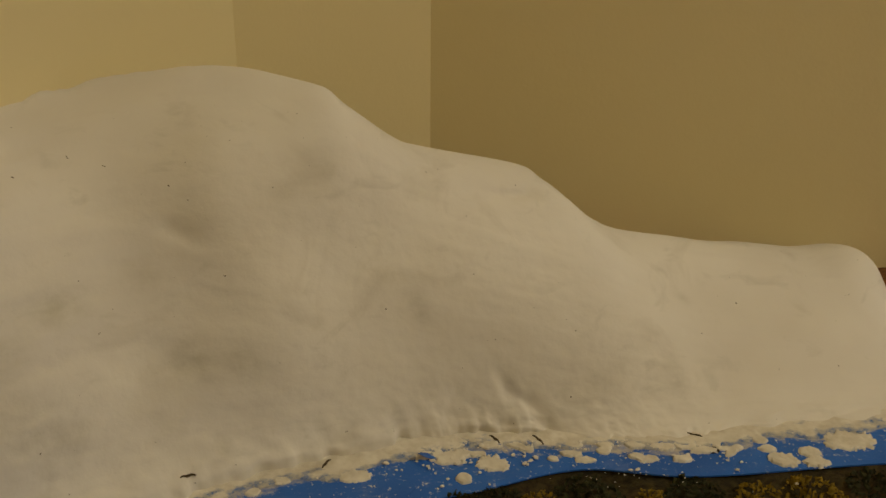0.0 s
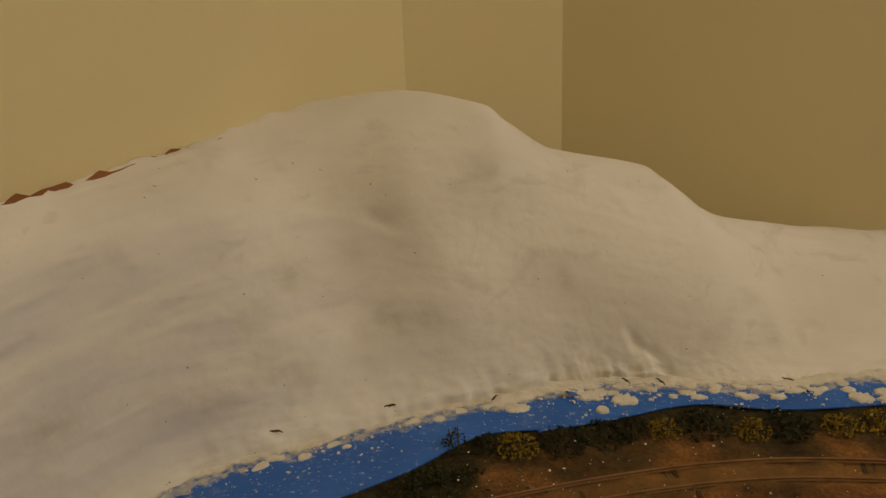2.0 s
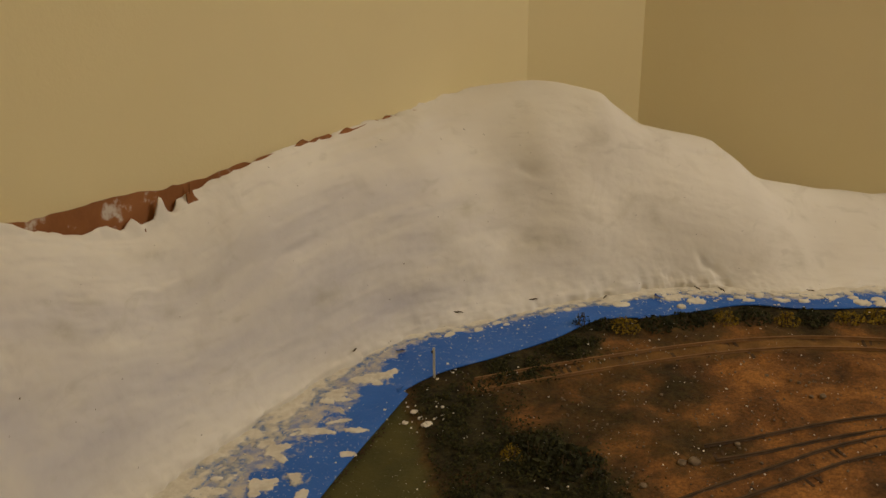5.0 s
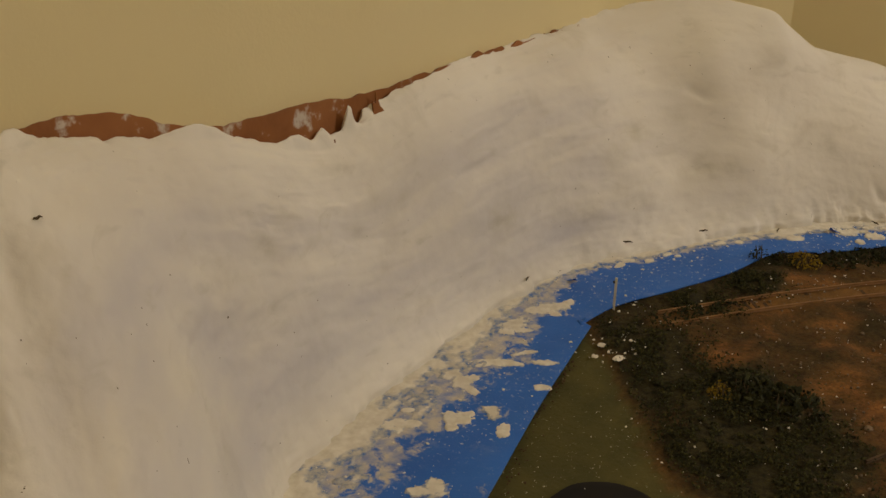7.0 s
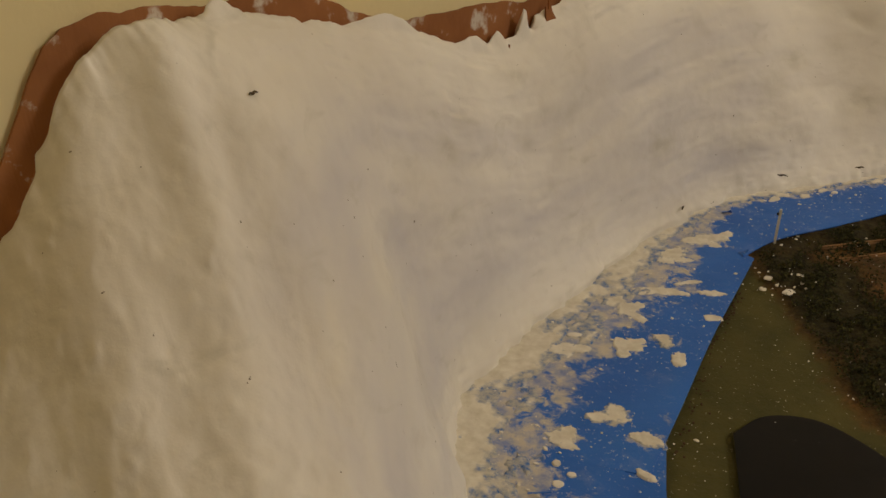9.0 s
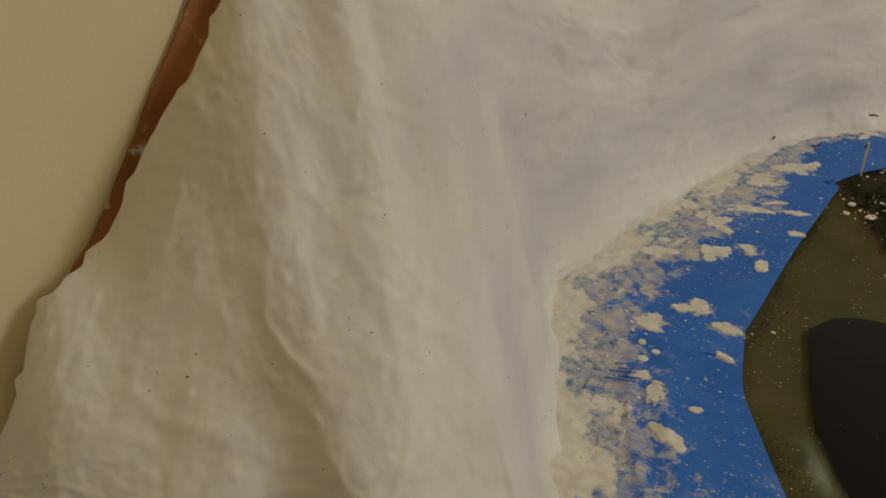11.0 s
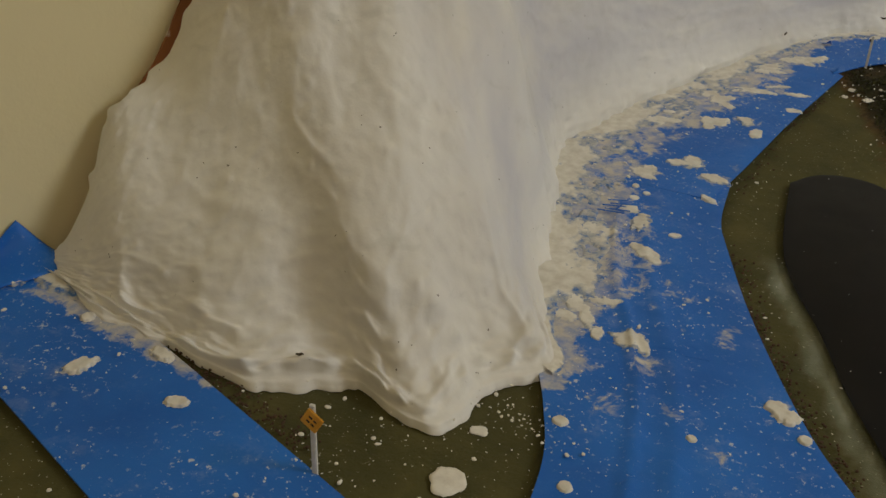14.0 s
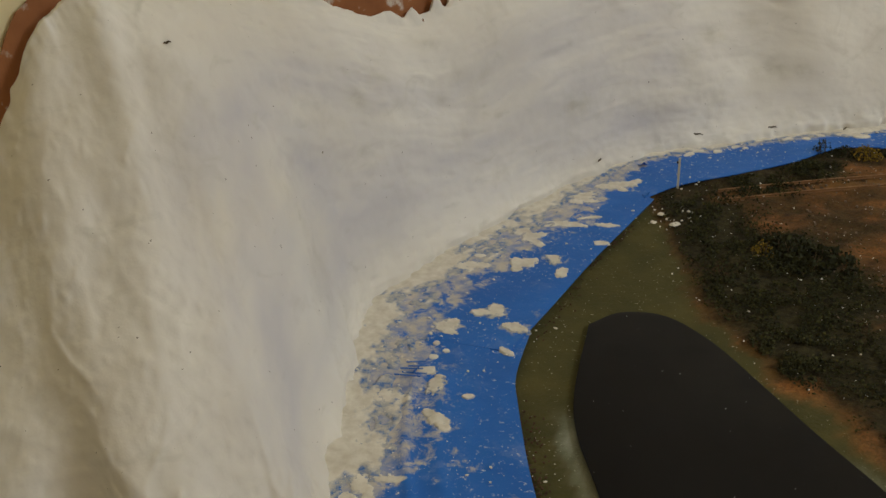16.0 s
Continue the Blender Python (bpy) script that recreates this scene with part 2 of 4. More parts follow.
LEFT_END = FOOT - ALONG * 2.6
wall_piece("wall_west", LEFT_END, WALL_A, "cream painted wall behind the plaster hill")
wall_piece("wall_corner", WALL_A, WALL_B, "short cream painted wall at the room corner")
wall_piece("wall_north", WALL_B, (2.0, 0.62), "cream painted wall in dim light")
wall_piece("wall_east", (2.0, 0.62), (2.0, -2.5), "plain cream painted wall")
wall_piece("wall_south", (2.0, -2.5), tuple(LEFT_END), "plain cream painted wall")
tagged(part("floor", box_bm((5.5, 5, 0.05), at=(0.2, -1, LOW - 0.025)), FLOOR), "plain brown floor", "floor", kind="structure")
tagged(part("ceiling", box_bm((5.5, 5, 0.05), at=(0.2, -1, HIGH + 0.025)), CEILING), "plain off-white ceiling", "ceiling", kind="structure")

# ---- plan of the layout ----
POND_EDGE = curve_points([(-0.205, 0.085), (-0.189, 0.104), (-0.162, 0.107), (-0.132, 0.086), (-0.103, 0.053), (-0.072, 0.016), (-0.037, -0.023), (0.0, -0.07), (0.02, -0.13),
                          (-0.02, -0.2), (-0.08, -0.215), (-0.117, -0.169), (-0.133, -0.138), (-0.151, -0.104), (-0.166, -0.067), (-0.188, -0.021), (-0.198, 0.018), (-0.205, 0.085)], 160)[:-1]
SOIL_EDGE = curve_points([(-0.22, 0.31), (-0.198, 0.262), (-0.172, 0.2), (-0.150, 0.135), (-0.125, 0.104), (-0.094, 0.063), (-0.062, 0.027), (-0.03, -0.01), (0.02, -0.06), (0.1, -0.13), (0.3, -0.3)], 120)


def from_edge(p, edge):
    """Distance from an edge, positive on the left of its direction."""
    d = edge - p
    k = int(np.argmin((d * d).sum(1)))
    k2 = min(k, len(edge) - 2)
    t = edge[k2 + 1] - edge[k2]
    side = t[0] * (p[1] - edge[k2][1]) - t[1] * (p[0] - edge[k2][0])
    return math.copysign(math.sqrt((d[k] ** 2).sum()), side)


def smooth(a, b, x):
    f = min(1.0, max(0.0, (x - a) / (b - a)))
    return f * f * (3 - 2 * f)


ARC_EDGE = curve_points([(-0.215, 0.235), (-0.2, 0.265), (-0.184, 0.297), (-0.142, 0.331), (-0.105, 0.364), (-0.072, 0.402), (-0.033, 0.415), (0.046, 0.451), (0.1, 0.453), (0.187, 0.474), (0.32, 0.5)], 150)
ARC_KEYS = [(-0.15, 0.289), (-0.10, 0.317), (-0.063, 0.336), (0.0, 0.366), (0.06, 0.388), (0.124, 0.400), (0.25, 0.408)]
ARC = curve_points(ARC_KEYS, 120)
DARK_EARTH = [(-0.055, 0.295, 0.045), (-0.01, 0.305, 0.035), (-0.12, 0.30, 0.06), (-0.05, 0.335, 0.05), (-0.06, 0.26, 0.06), (0.0, 0.245, 0.045), (0.0, 0.39, 0.05), (0.08, 0.425, 0.05), (0.16, 0.44, 0.05)]
SCRUB = [(-0.165, 0.262, 0.045), (-0.145, 0.215, 0.05), (-0.105, 0.20, 0.055), (-0.07, 0.165, 0.055), (-0.085, 0.115, 0.05), (-0.03, 0.085, 0.06), (0.0, 0.03, 0.06), (-0.125, 0.315, 0.03), (-0.09, 0.36, 0.03), (-0.125, 0.15, 0.035), (-0.09, 0.08, 0.03)]


def ground_axis(lo, hi, fine_lo, fine_hi, step):
    fine = np.arange(fine_lo, fine_hi, step)
    return np.concatenate([np.linspace(lo, fine_lo, 14)[:-1], fine, np.linspace(fine_hi, hi, 14)])


def make_ground_sheet():
    xs, ys = ground_axis(-1.2, 1.6, -0.56, 0.24, 0.004), ground_axis(-0.75, 0.85, -0.3, 0.53, 0.004)
    verts, layers = [], {"soil": [], "shore": [], "scrub": [], "gloss_sheen": []}
    for x in xs:
        for y in ys:
            p = np.array((x, y))
            wob = 0.010 * fbm((x, y, 3.0), 40) + 0.004 * fbm((x, y, 8.0), 160)
            s = from_edge(p, SOIL_EDGE) + wob
            soil = smooth(-0.004, 0.010, s)
            pd = np.sqrt(((POND_EDGE - p) ** 2).sum(1)).min()
            shore = soil * (1 - smooth(0.012, 0.022, pd + wob)) * (1 - smooth(0.10, 0.14, y))
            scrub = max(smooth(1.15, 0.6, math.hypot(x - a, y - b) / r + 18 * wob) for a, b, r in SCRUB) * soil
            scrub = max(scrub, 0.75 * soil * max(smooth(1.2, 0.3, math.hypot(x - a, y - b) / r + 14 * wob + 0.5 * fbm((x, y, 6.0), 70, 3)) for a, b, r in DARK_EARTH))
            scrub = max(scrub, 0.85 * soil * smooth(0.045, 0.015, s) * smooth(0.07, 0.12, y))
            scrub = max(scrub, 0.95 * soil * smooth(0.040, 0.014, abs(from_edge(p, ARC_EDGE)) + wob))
            shore = max(shore, 0.55 * soil * smooth(0.014, 0.008, np.sqrt(((ARC - p) ** 2).sum(1)).min() + 0.3 * wob))
            # Strip beside the pond that takes the painted sheen and lower roughness.
            gloss_sheen = smooth(0.013, 0.003, pd + 0.5 * wob) * smooth(0.01, -0.03, y) * (1 - soil)
            z = -0.0015 + soil * (0.0015 + 0.003 * fbm((x, y, 1.0), 35)) + 0.0006 * fbm((x, y, 5.0), 60)
            verts.append((x, y, z))
            for k, v in (("soil", soil), ("shore", shore), ("scrub", scrub), ("gloss_sheen", gloss_sheen)):
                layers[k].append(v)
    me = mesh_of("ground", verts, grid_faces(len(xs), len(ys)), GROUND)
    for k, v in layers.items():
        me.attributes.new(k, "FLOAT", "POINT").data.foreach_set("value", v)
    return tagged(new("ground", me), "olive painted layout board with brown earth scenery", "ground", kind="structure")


make_ground_sheet()
pond = mesh_object("pond", [(*p, 0.0014) for p in POND_EDGE] + [(*(p * 0.97 + np.array((-0.1, -0.03)) * 0.03), 0.0020) for p in POND_EDGE],
                   [(i, (i + 1) % 159, 159 + (i + 1) % 159, 159 + i) for i in range(159)] + [tuple(range(159, 318))], POND)
tagged(pond, "black glossy cast resin pond with dust specks", "pond", kind="structure")


# ---- plaster hill ----
BASE = [(-0.535, -0.178), (-0.487, -0.197), (-0.447, -0.204), (-0.39, -0.213), (-0.349, -0.196), (-0.305, -0.207), (-0.294, -0.172), (-0.271, -0.147), (-0.285, -0.118), (-0.299, -0.085),
        (-0.315, -0.025), (-0.334, 0.035), (-0.337, 0.08), (-0.312, 0.153), (-0.287, 0.219), (-0.254, 0.288), (-0.214, 0.347), (-0.165, 0.382), (-0.115, 0.415), (-0.065, 0.443),
        (-0.03, 0.463), (-0.012, 0.468), (0.012, 0.471), (0.035, 0.473), (0.062, 0.476), (0.08, 0.478), (0.1, 0.483), (0.12, 0.49), (0.2, 0.513), (0.23, 0.53), (0.243, 0.56)]
TOP = [(-0.524, -0.171, 0.006), (-0.515, -0.155, 0.036), (-0.511, -0.138, 0.070), (-0.496, -0.107, 0.093), (-0.482, -0.082, 0.136), (-0.469, -0.065, 0.168), (-0.463, -0.045, 0.200),
       (-0.456, -0.03, 0.210), (-0.448, -0.014, 0.212), (-0.441, 0.002, 0.211), (-0.433, 0.02, 0.207), (-0.421, 0.047, 0.201), (-0.408, 0.077, 0.190), (-0.388, 0.127, 0.174), (-0.358, 0.197, 0.146),
       (-0.337, 0.250, 0.154), (-0.298, 0.343, 0.156), (-0.258, 0.434, 0.150), (-0.217, 0.520, 0.148), (-0.145, 0.543, 0.158), (-0.092, 0.537, 0.153), (-0.077, 0.540, 0.142), (-0.055, 0.547, 0.123),
       (-0.040, 0.551, 0.118), (0.006, 0.567, 0.107), (0.021, 0.572, 0.096), (0.047, 0.581, 0.071), (0.080, 0.592, 0.056), (0.16, 0.618, 0.041), (0.204, 0.628, 0.037), (0.224, 0.628, 0.004)]
SWELL = [1.3, 1.3, 1.3, 1.3, 1.25, 1.1, 1.0, 1.0, 1.2, 1.5, 1.7, 1.7, 1.6, 1.4, 1.3, 1.4, 1.5, 1.6, 1.6, 1.6, 1.7, 1.7, 1.7, 1.7, 1.7, 1.7, 1.7, 1.7, 1.8, 1.8, 1.5]


RIDGES = [[(5.6, 0.7), (5.4, 0.63), (5.2, 0.57), (5.2, 0.54)], [(4.6, 0.6), (4.4, 0.55), (4.5, 0.49), (4.8, 0.44)], [(3.2, 0.64), (3.2, 0.58), (3.5, 0.44)], [(1.4, 0.42), (1.7, 0.23), (1.7, 0.13)],
          [(2.8, 0.56), (3.2, 0.44), (3.9, 0.34), (4.6, 0.31)], [(4.5, 0.29), (5.5, 0.21), (5.7, 0.17)], [(5.0, 0.23), (5.6, 0.2), (6.0, 0.11)]]
RIDGES_MORE = [[(6.3, 0.21), (6.4, 0.19), (6.5, 0.17)], [(6.8, 0.65), (6.1, 0.46), (5.8, 0.36), (5.4, 0.32)], [(4.3, 0.13), (4.7, 0.09), (5.6, 0.07)], [(2.8, 0.28), (2.7, 0.17), (3.0, 0.15)],
               [(13.9, 0.56), (14.2, 0.55), (14.7, 0.53)], [(12.8, 0.29), (13.3, 0.3), (14.3, 0.34)], [(15.1, 0.3), (15.8, 0.25), (16.1, 0.23)], [(14.3, 0.22), (15.0, 0.18), (15.6, 0.13)],
               [(13.8, 0.73), (14.3, 0.69), (14.8, 0.66)], [(12.1, 0.36), (12.7, 0.4), (13.0, 0.42)], [(19.7, 0.06), (21.3, 0.02)], [(25.8, 0.11), (26.8, 0.09)], [(27.4, 0.07), (27.7, 0.08)]]
DENTS = [[(12.5, 0.44), (13.1, 0.7), (13.3, 0.81)], [(17.6, 0.41)], [(17.1, 0.34)], [(18.1, 0.23)], [(9.2, 0.77)], [(22.3, 0.11), (22.9, 0.09)], [(21.8, 0.04), (21.9, 0.02)], [(22.7, 0.07), (22.9, 0.03)],
         [(17.6, 0.8), (18.4, 0.71)], [(23.2, 0.72), (24.0, 0.79)], [(18.4, 0.52), (18.5, 0.5)], [(15.2, 0.5), (16.0, 0.47)]]


RISE_POWER = 1.3
STAINS = [(17.45, 0.40, 9), (17.0, 0.32, 10), (18.05, 0.41, 7), (18.6, 0.56, 7), (22.4, 0.12, 12), (25.9, 0.20, 13), (26.6, 0.56, 6), (18.15, 0.23, 10), (18.5, 0.22, 8), (21.0, 0.31, 9),
          (17.05, 0.19, 12), (20.1, 0.66, 8), (12.6, 0.52, 8), (12.95, 0.60, 7), (14.4, 0.57, 7), (13.8, 0.55, 8), (15.3, 0.28, 9), (16.3, 0.16, 9), (9.2, 0.765, 4), (13.9, 0.80, 8), (24.0, 0.16, 7)]
EDGE_TABS = [(1.15, 0.004), (2.08, 0.005), (2.75, 0.004), (3.4, 0.003), (5.3, 0.003)]


SPUR = [[(8.0, 0.97), (7.4, 0.8), (6.8, 0.66), (6.5, 0.58), (6.1, 0.46), (5.9, 0.36), (5.9, 0.22)]]


def relief(nu, nv):
    """Raised wrinkles and pressed dents, along lines given as (key of the foot curve, share of the way up)."""
    k, v = np.meshgrid(np.linspace(0, 30, nu), np.linspace(0, 1, nv) ** RISE_POWER, indexing="ij")
    p = np.stack([k * 0.040, v * 0.20], -1)
    out = np.zeros((nu, nv))
    for lines, high, wide in ((SPUR, 0.0072, 0.022), (RIDGES, 0.0010, 0.0050), (RIDGES_MORE, 0.0009, 0.0045), (DENTS, -0.0024, 0.0065)):
        for n, line in enumerate(lines):
            q = np.array(line) * (0.040, 0.20)
            q = curve_points(q, 24) if len(q) > 1 else q
            d = np.min([np.hypot(p[..., 0] - a, p[..., 1] - b) for a, b in q], axis=0)
            s = (p[..., 0] * 3 + p[..., 1]) * 55 + n
            even = high > 0.005
            out += high * (1.0 if even else 0.65 + 0.5 * np.sin(s * 0.7 + 1.3 * n)) * np.exp(-(d / (wide if even else wide * (1 + 0.35 * np.sin(s)))) ** 2)
    return out


def make_hill():
    nu, nv, back = 760, 170, 14
    side = Vector((ALONG.y, -ALONG.x, 0))
    base, top = curve_points(BASE, nu), curve_points(TOP, nu)
    swell = curve_points([(s,) for s in SWELL], nu)[:, 0]
    worked = relief(nu, nv)
    run = np.concatenate([[0], np.cumsum(np.linalg.norm(np.diff(base, axis=0), axis=1))])
    calm = top.copy()
    for _ in range(8000):
        calm[1:-1] = (calm[:-2] + 2 * calm[1:-1] + calm[2:]) / 4
    verts = []
    for i in range(nu):
        b, t, p = base[i], top[i], swell[i]
        free = smooth(17.5, 19.5, i / nu * 30)
        inward = Vector((t[0] - b[0], t[1] - b[1], 0)).normalized()
        slope = Vector((-inward.x * t[2], -inward.y * t[2], math.hypot(t[0] - b[0], t[1] - b[1]) + 1e-6)).normalized()
        edge = 0.009 * fbm((b[0], b[1], 0.3), 34, 3) + (0.003 - 0.0012 * smooth(9.0, 6.5, i / nu * 30)) * fbm((b[0], b[1], 4.3), 130, 3)
        key = i / nu * 30
        spikes = 0.012 * math.exp(-((key - 14.42) / 0.07) ** 2) + 0.006 * math.exp(-((key - 13.72) / 0.14) ** 2) + 0.007 * math.exp(-((key - 9.95) / 0.35) ** 2) + 0.007 * math.exp(-((key - 12.75) / 0.3) ** 2) + 0.007 * math.exp(-((key - 14.05) / 0.05) ** 2) - 0.004 * math.exp(-((key - 14.66) / 0.09) ** 2)
        tab = sum(h * math.exp(-((key - c) / 0.09) ** 2) for c, h in EDGE_TABS)
        ragged = spikes + 0.0035 * fbm((t[0], t[1], 2.0), 28, 2) + 0.0014 * fbm((t[0], t[1], 5.0), 150, 3)
        for j in range(nv):
            v = (j / (nv - 1)) ** RISE_POWER
            g = t + (calm[i] - t) * free * smooth(1.0, 0.35, v)
            x, y, tz = b[0] + (g[0] - b[0]) * v, b[1] + (g[1] - b[1]) * v, g[2]
            z = tz * (1 - (1 - v) ** p)
            apron = smooth(8.4, 6.6, i / nu * 30) * (0.75 + 0.5 * fbm((b[0], b[1], 6.6), 22, 2))
            z *= 1 - 0.88 * min(1.0, apron) * math.exp(-(v / 0.18) ** 2)
            foot, rim = math.exp(-v * 15), math.exp(-v * 34)
            along = run[i]
            calmer = 1 - 0.7 * smooth(15.5, 18.5, i / nu * 30)
            lump = (0.0035 + 0.002 * calmer) * fbm((x, y, z), 13, 2) + calmer * (0.0006 * fbm((x, y, z + 7), 60, 3) + 0.0004 * fbm((x, y, z + 3), 170, 2))
            cove = smooth(8.0, 10.5, i / nu * 30) * (1 - 0.75 * smooth(16.5, 19.0, i / nu * 30))
            lump += cove * (0.0016 * fbm((along * 10, v * 8, 5.0), 1.0, 3) + 0.0012 * max(0.0, fbm((along * 30, v * 16 + along * 6, 9.0), 1.0, 3)))
            front = smooth(9.0, 6.5, i / nu * 30)
            fold = 1 - abs(fbm((x * 0.9, y * 0.9, z * 0.4 + 2), 18, 3)) * 1.8
            lump += calmer * max(0.0, fold - 0.55) * (0.0006 + 0.0017 * front)
            crease = 1 - abs(fbm((x, y, z * 0.7 + 4), 62, 2)) * 3.0
            lump += calmer * max(0.0, crease - 0.6) * (0.0006 + 0.0008 * front) * max(0.0, fbm((x, y, z), 9, 2) + 0.25)
            lump += worked[i, j]
            low = math.exp(-v * 8) * front * smooth(0.0, 0.05, v)
            lump += low * (0.0100 * abs(fbm((along * 0.7, v * 0.30, 5), 40, 3)) + 0.0030 * fbm((along, v * 0.30, 1), 90, 3))
            swirl = 1 - abs(fbm((along * 0.8 + 0.012 * fbm((along, v * 0.3, 2.0), 30, 2), v * 0.30, 8), 24, 2)) * 2.6
            lump += math.exp(-v * 6) * front * smooth(0.01, 0.07, v) * 0.0050 * max(0.0, swirl) ** 2
            lump += front * 0.0016 * max(0.0, fbm((x, y, z + 11), 120, 2) - 0.42) * smooth(0.05, 0.2, v)
            lump += (1 - front) * math.exp(-v * 24) * (0.0012 * fbm((x, y, z + 15), 120, 3) - 0.004 * max(0.0, fbm((x, y, z + 21), 85, 2) - 0.3))
            lump += foot * ((0.0022 + 0.0018 * front) * fbm((along, v * 0.3, 5), 62, 4) + 0.003 - 0.002 * front)
            grow = smooth(0.0, 0.03 + 0.03 * front, v)
            q = Vector((x, y, z)) + slope * lump * grow - inward * edge * rim
            q.z = max(q.z, 0.0005) + (0.0018 + 0.0012 * front) * smooth(0.0, 0.010, v) * foot
            if j == 0:
                q.z = -0.0008
            q.z += ragged * smooth(0.93, 1.0, v) * (1 - free)
            q += inward * (1 - free) * smooth(0.9, 1.0, v) * (0.0035 * fbm((t[0], t[1], 7.0), 40, 3) + 0.0015 * fbm((t[0], t[1], 9.0), 160, 2))
            q -= side * tab * smooth(0.95, 1.0, v)
            verts.append(q)
        for j in range(back):
            f = (j + 1) / back
            drop = t[2] * (1 - 0.9 * free * f ** 1.6) if free else t[2] - 0.012 * f
            tip = Vector(verts[-1 - j])
            reach = 0.004 + 0.055 * free
            verts.append(Vector((tip.x + inward.x * reach * f, tip.y + inward.y * reach * f, min(tip.z, drop + (tip.z - t[2]))) if free else (tip.x + inward.x * reach * f, tip.y + inward.y * reach * f, tip.z - 0.012 * f)))
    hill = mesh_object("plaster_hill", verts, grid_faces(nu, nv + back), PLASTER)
    cool_light, stain = [], []
    for i in range(nu):
        k = i / nu * 30
        for j in range(nv + back):
            v = min(1.0, j / (nv - 1)) ** RISE_POWER
            spot = max(math.exp(-(((k - a) * 0.040) ** 2 + ((v - b) * 0.16) ** 2) / (r * 0.00085) ** 2) for a, b, r in STAINS)
            stain.append(spot * (0.75 + 0.9 * fbm((k * 1.1, v * 6.0, 3.0), 1.0, 4)) if spot > 0.02 else 0.0)
            # Where the painted cool light lies: middle heights of the cove.
            cool_light.append(smooth(6.3, 8.0, k) * smooth(19.5, 16.0, k) * smooth(0.02, 0.15, v) * smooth(0.85, 0.45, v) * (0.62 + 0.75 * fbm((k * 0.55, v * 6.0, 1.0), 1.0, 4)))
    hill.data.attributes.new("cool_light", "FLOAT", "POINT").data.foreach_set("value", cool_light)
    hill.data.attributes.new("stain", "FLOAT", "POINT").data.foreach_set("value", stain)
    return tagged(hill, "white hand-smeared plaster hill with ragged foot", "model hill")


hill = make_hill()


def make_cardboard_shell():
    top = curve_points(TOP, 420)
    rise = curve_points([(r,) for r in (-0.03, -0.03, -0.02, 0.0, 0.003, 0.004, 0.006, 0.005, 0.002, 0.002, 0.001, 0.006, 0.010, 0.003, 0.022, 0.006, 0.0005, -0.0002, -0.006, -0.012, -0.012, 0, 0, 0, 0, 0, 0, 0, 0, 0, 0)], 420)[:, 0]
    n, verts = 258, []
    side = Vector((ALONG.y, -ALONG.x))
    for i in range(n):
        t = Vector(top[i])
        off = (t.xy - FOOT).dot(side)
        w = t.xy - side * (off - 0.0035)
        out = t.xy + side * 0.003
        up = rise[i] + 0.0013 * fbm((t.x, t.y, 6), 35) + (0.0012 + 0.0030 * smooth(15.0, 16.0, i / 14)) * fbm((t.x, t.y, 1), 120)
        mid = w + (t.xy - w) * 0.35
        for k, (q, z) in enumerate(((out, t.z - 0.026), (t.xy - side * 0.0012, t.z - 0.016), (mid, t.z + min(up - 0.004, -0.014 + 0.9 * max(0.0, up - 0.006))), (w, t.z + up), (w - side * 0.002, t.z + up - 0.001), (w - side * 0.002, t.z - 0.02))):
            verts.append((q.x, q.y, max(z, -0.001)))
    ob = mesh_object("cardboard_shell", verts, grid_faces(n, 6), CARD, smooth=False)
    return tagged(ob, "brown cardboard edge smeared with plaster against the wall", "cardboard")


make_cardboard_shell()


# ---- masking tape ----
HILL_LINE = curve_points(BASE, 300)
CREASE = curve_points([(-0.285, 0.0), (-0.278, -0.031), (-0.265, -0.069), (-0.25, -0.101), (-0.234, -0.145), (-0.222, -0.2), (-0.215, -0.24)], 160)


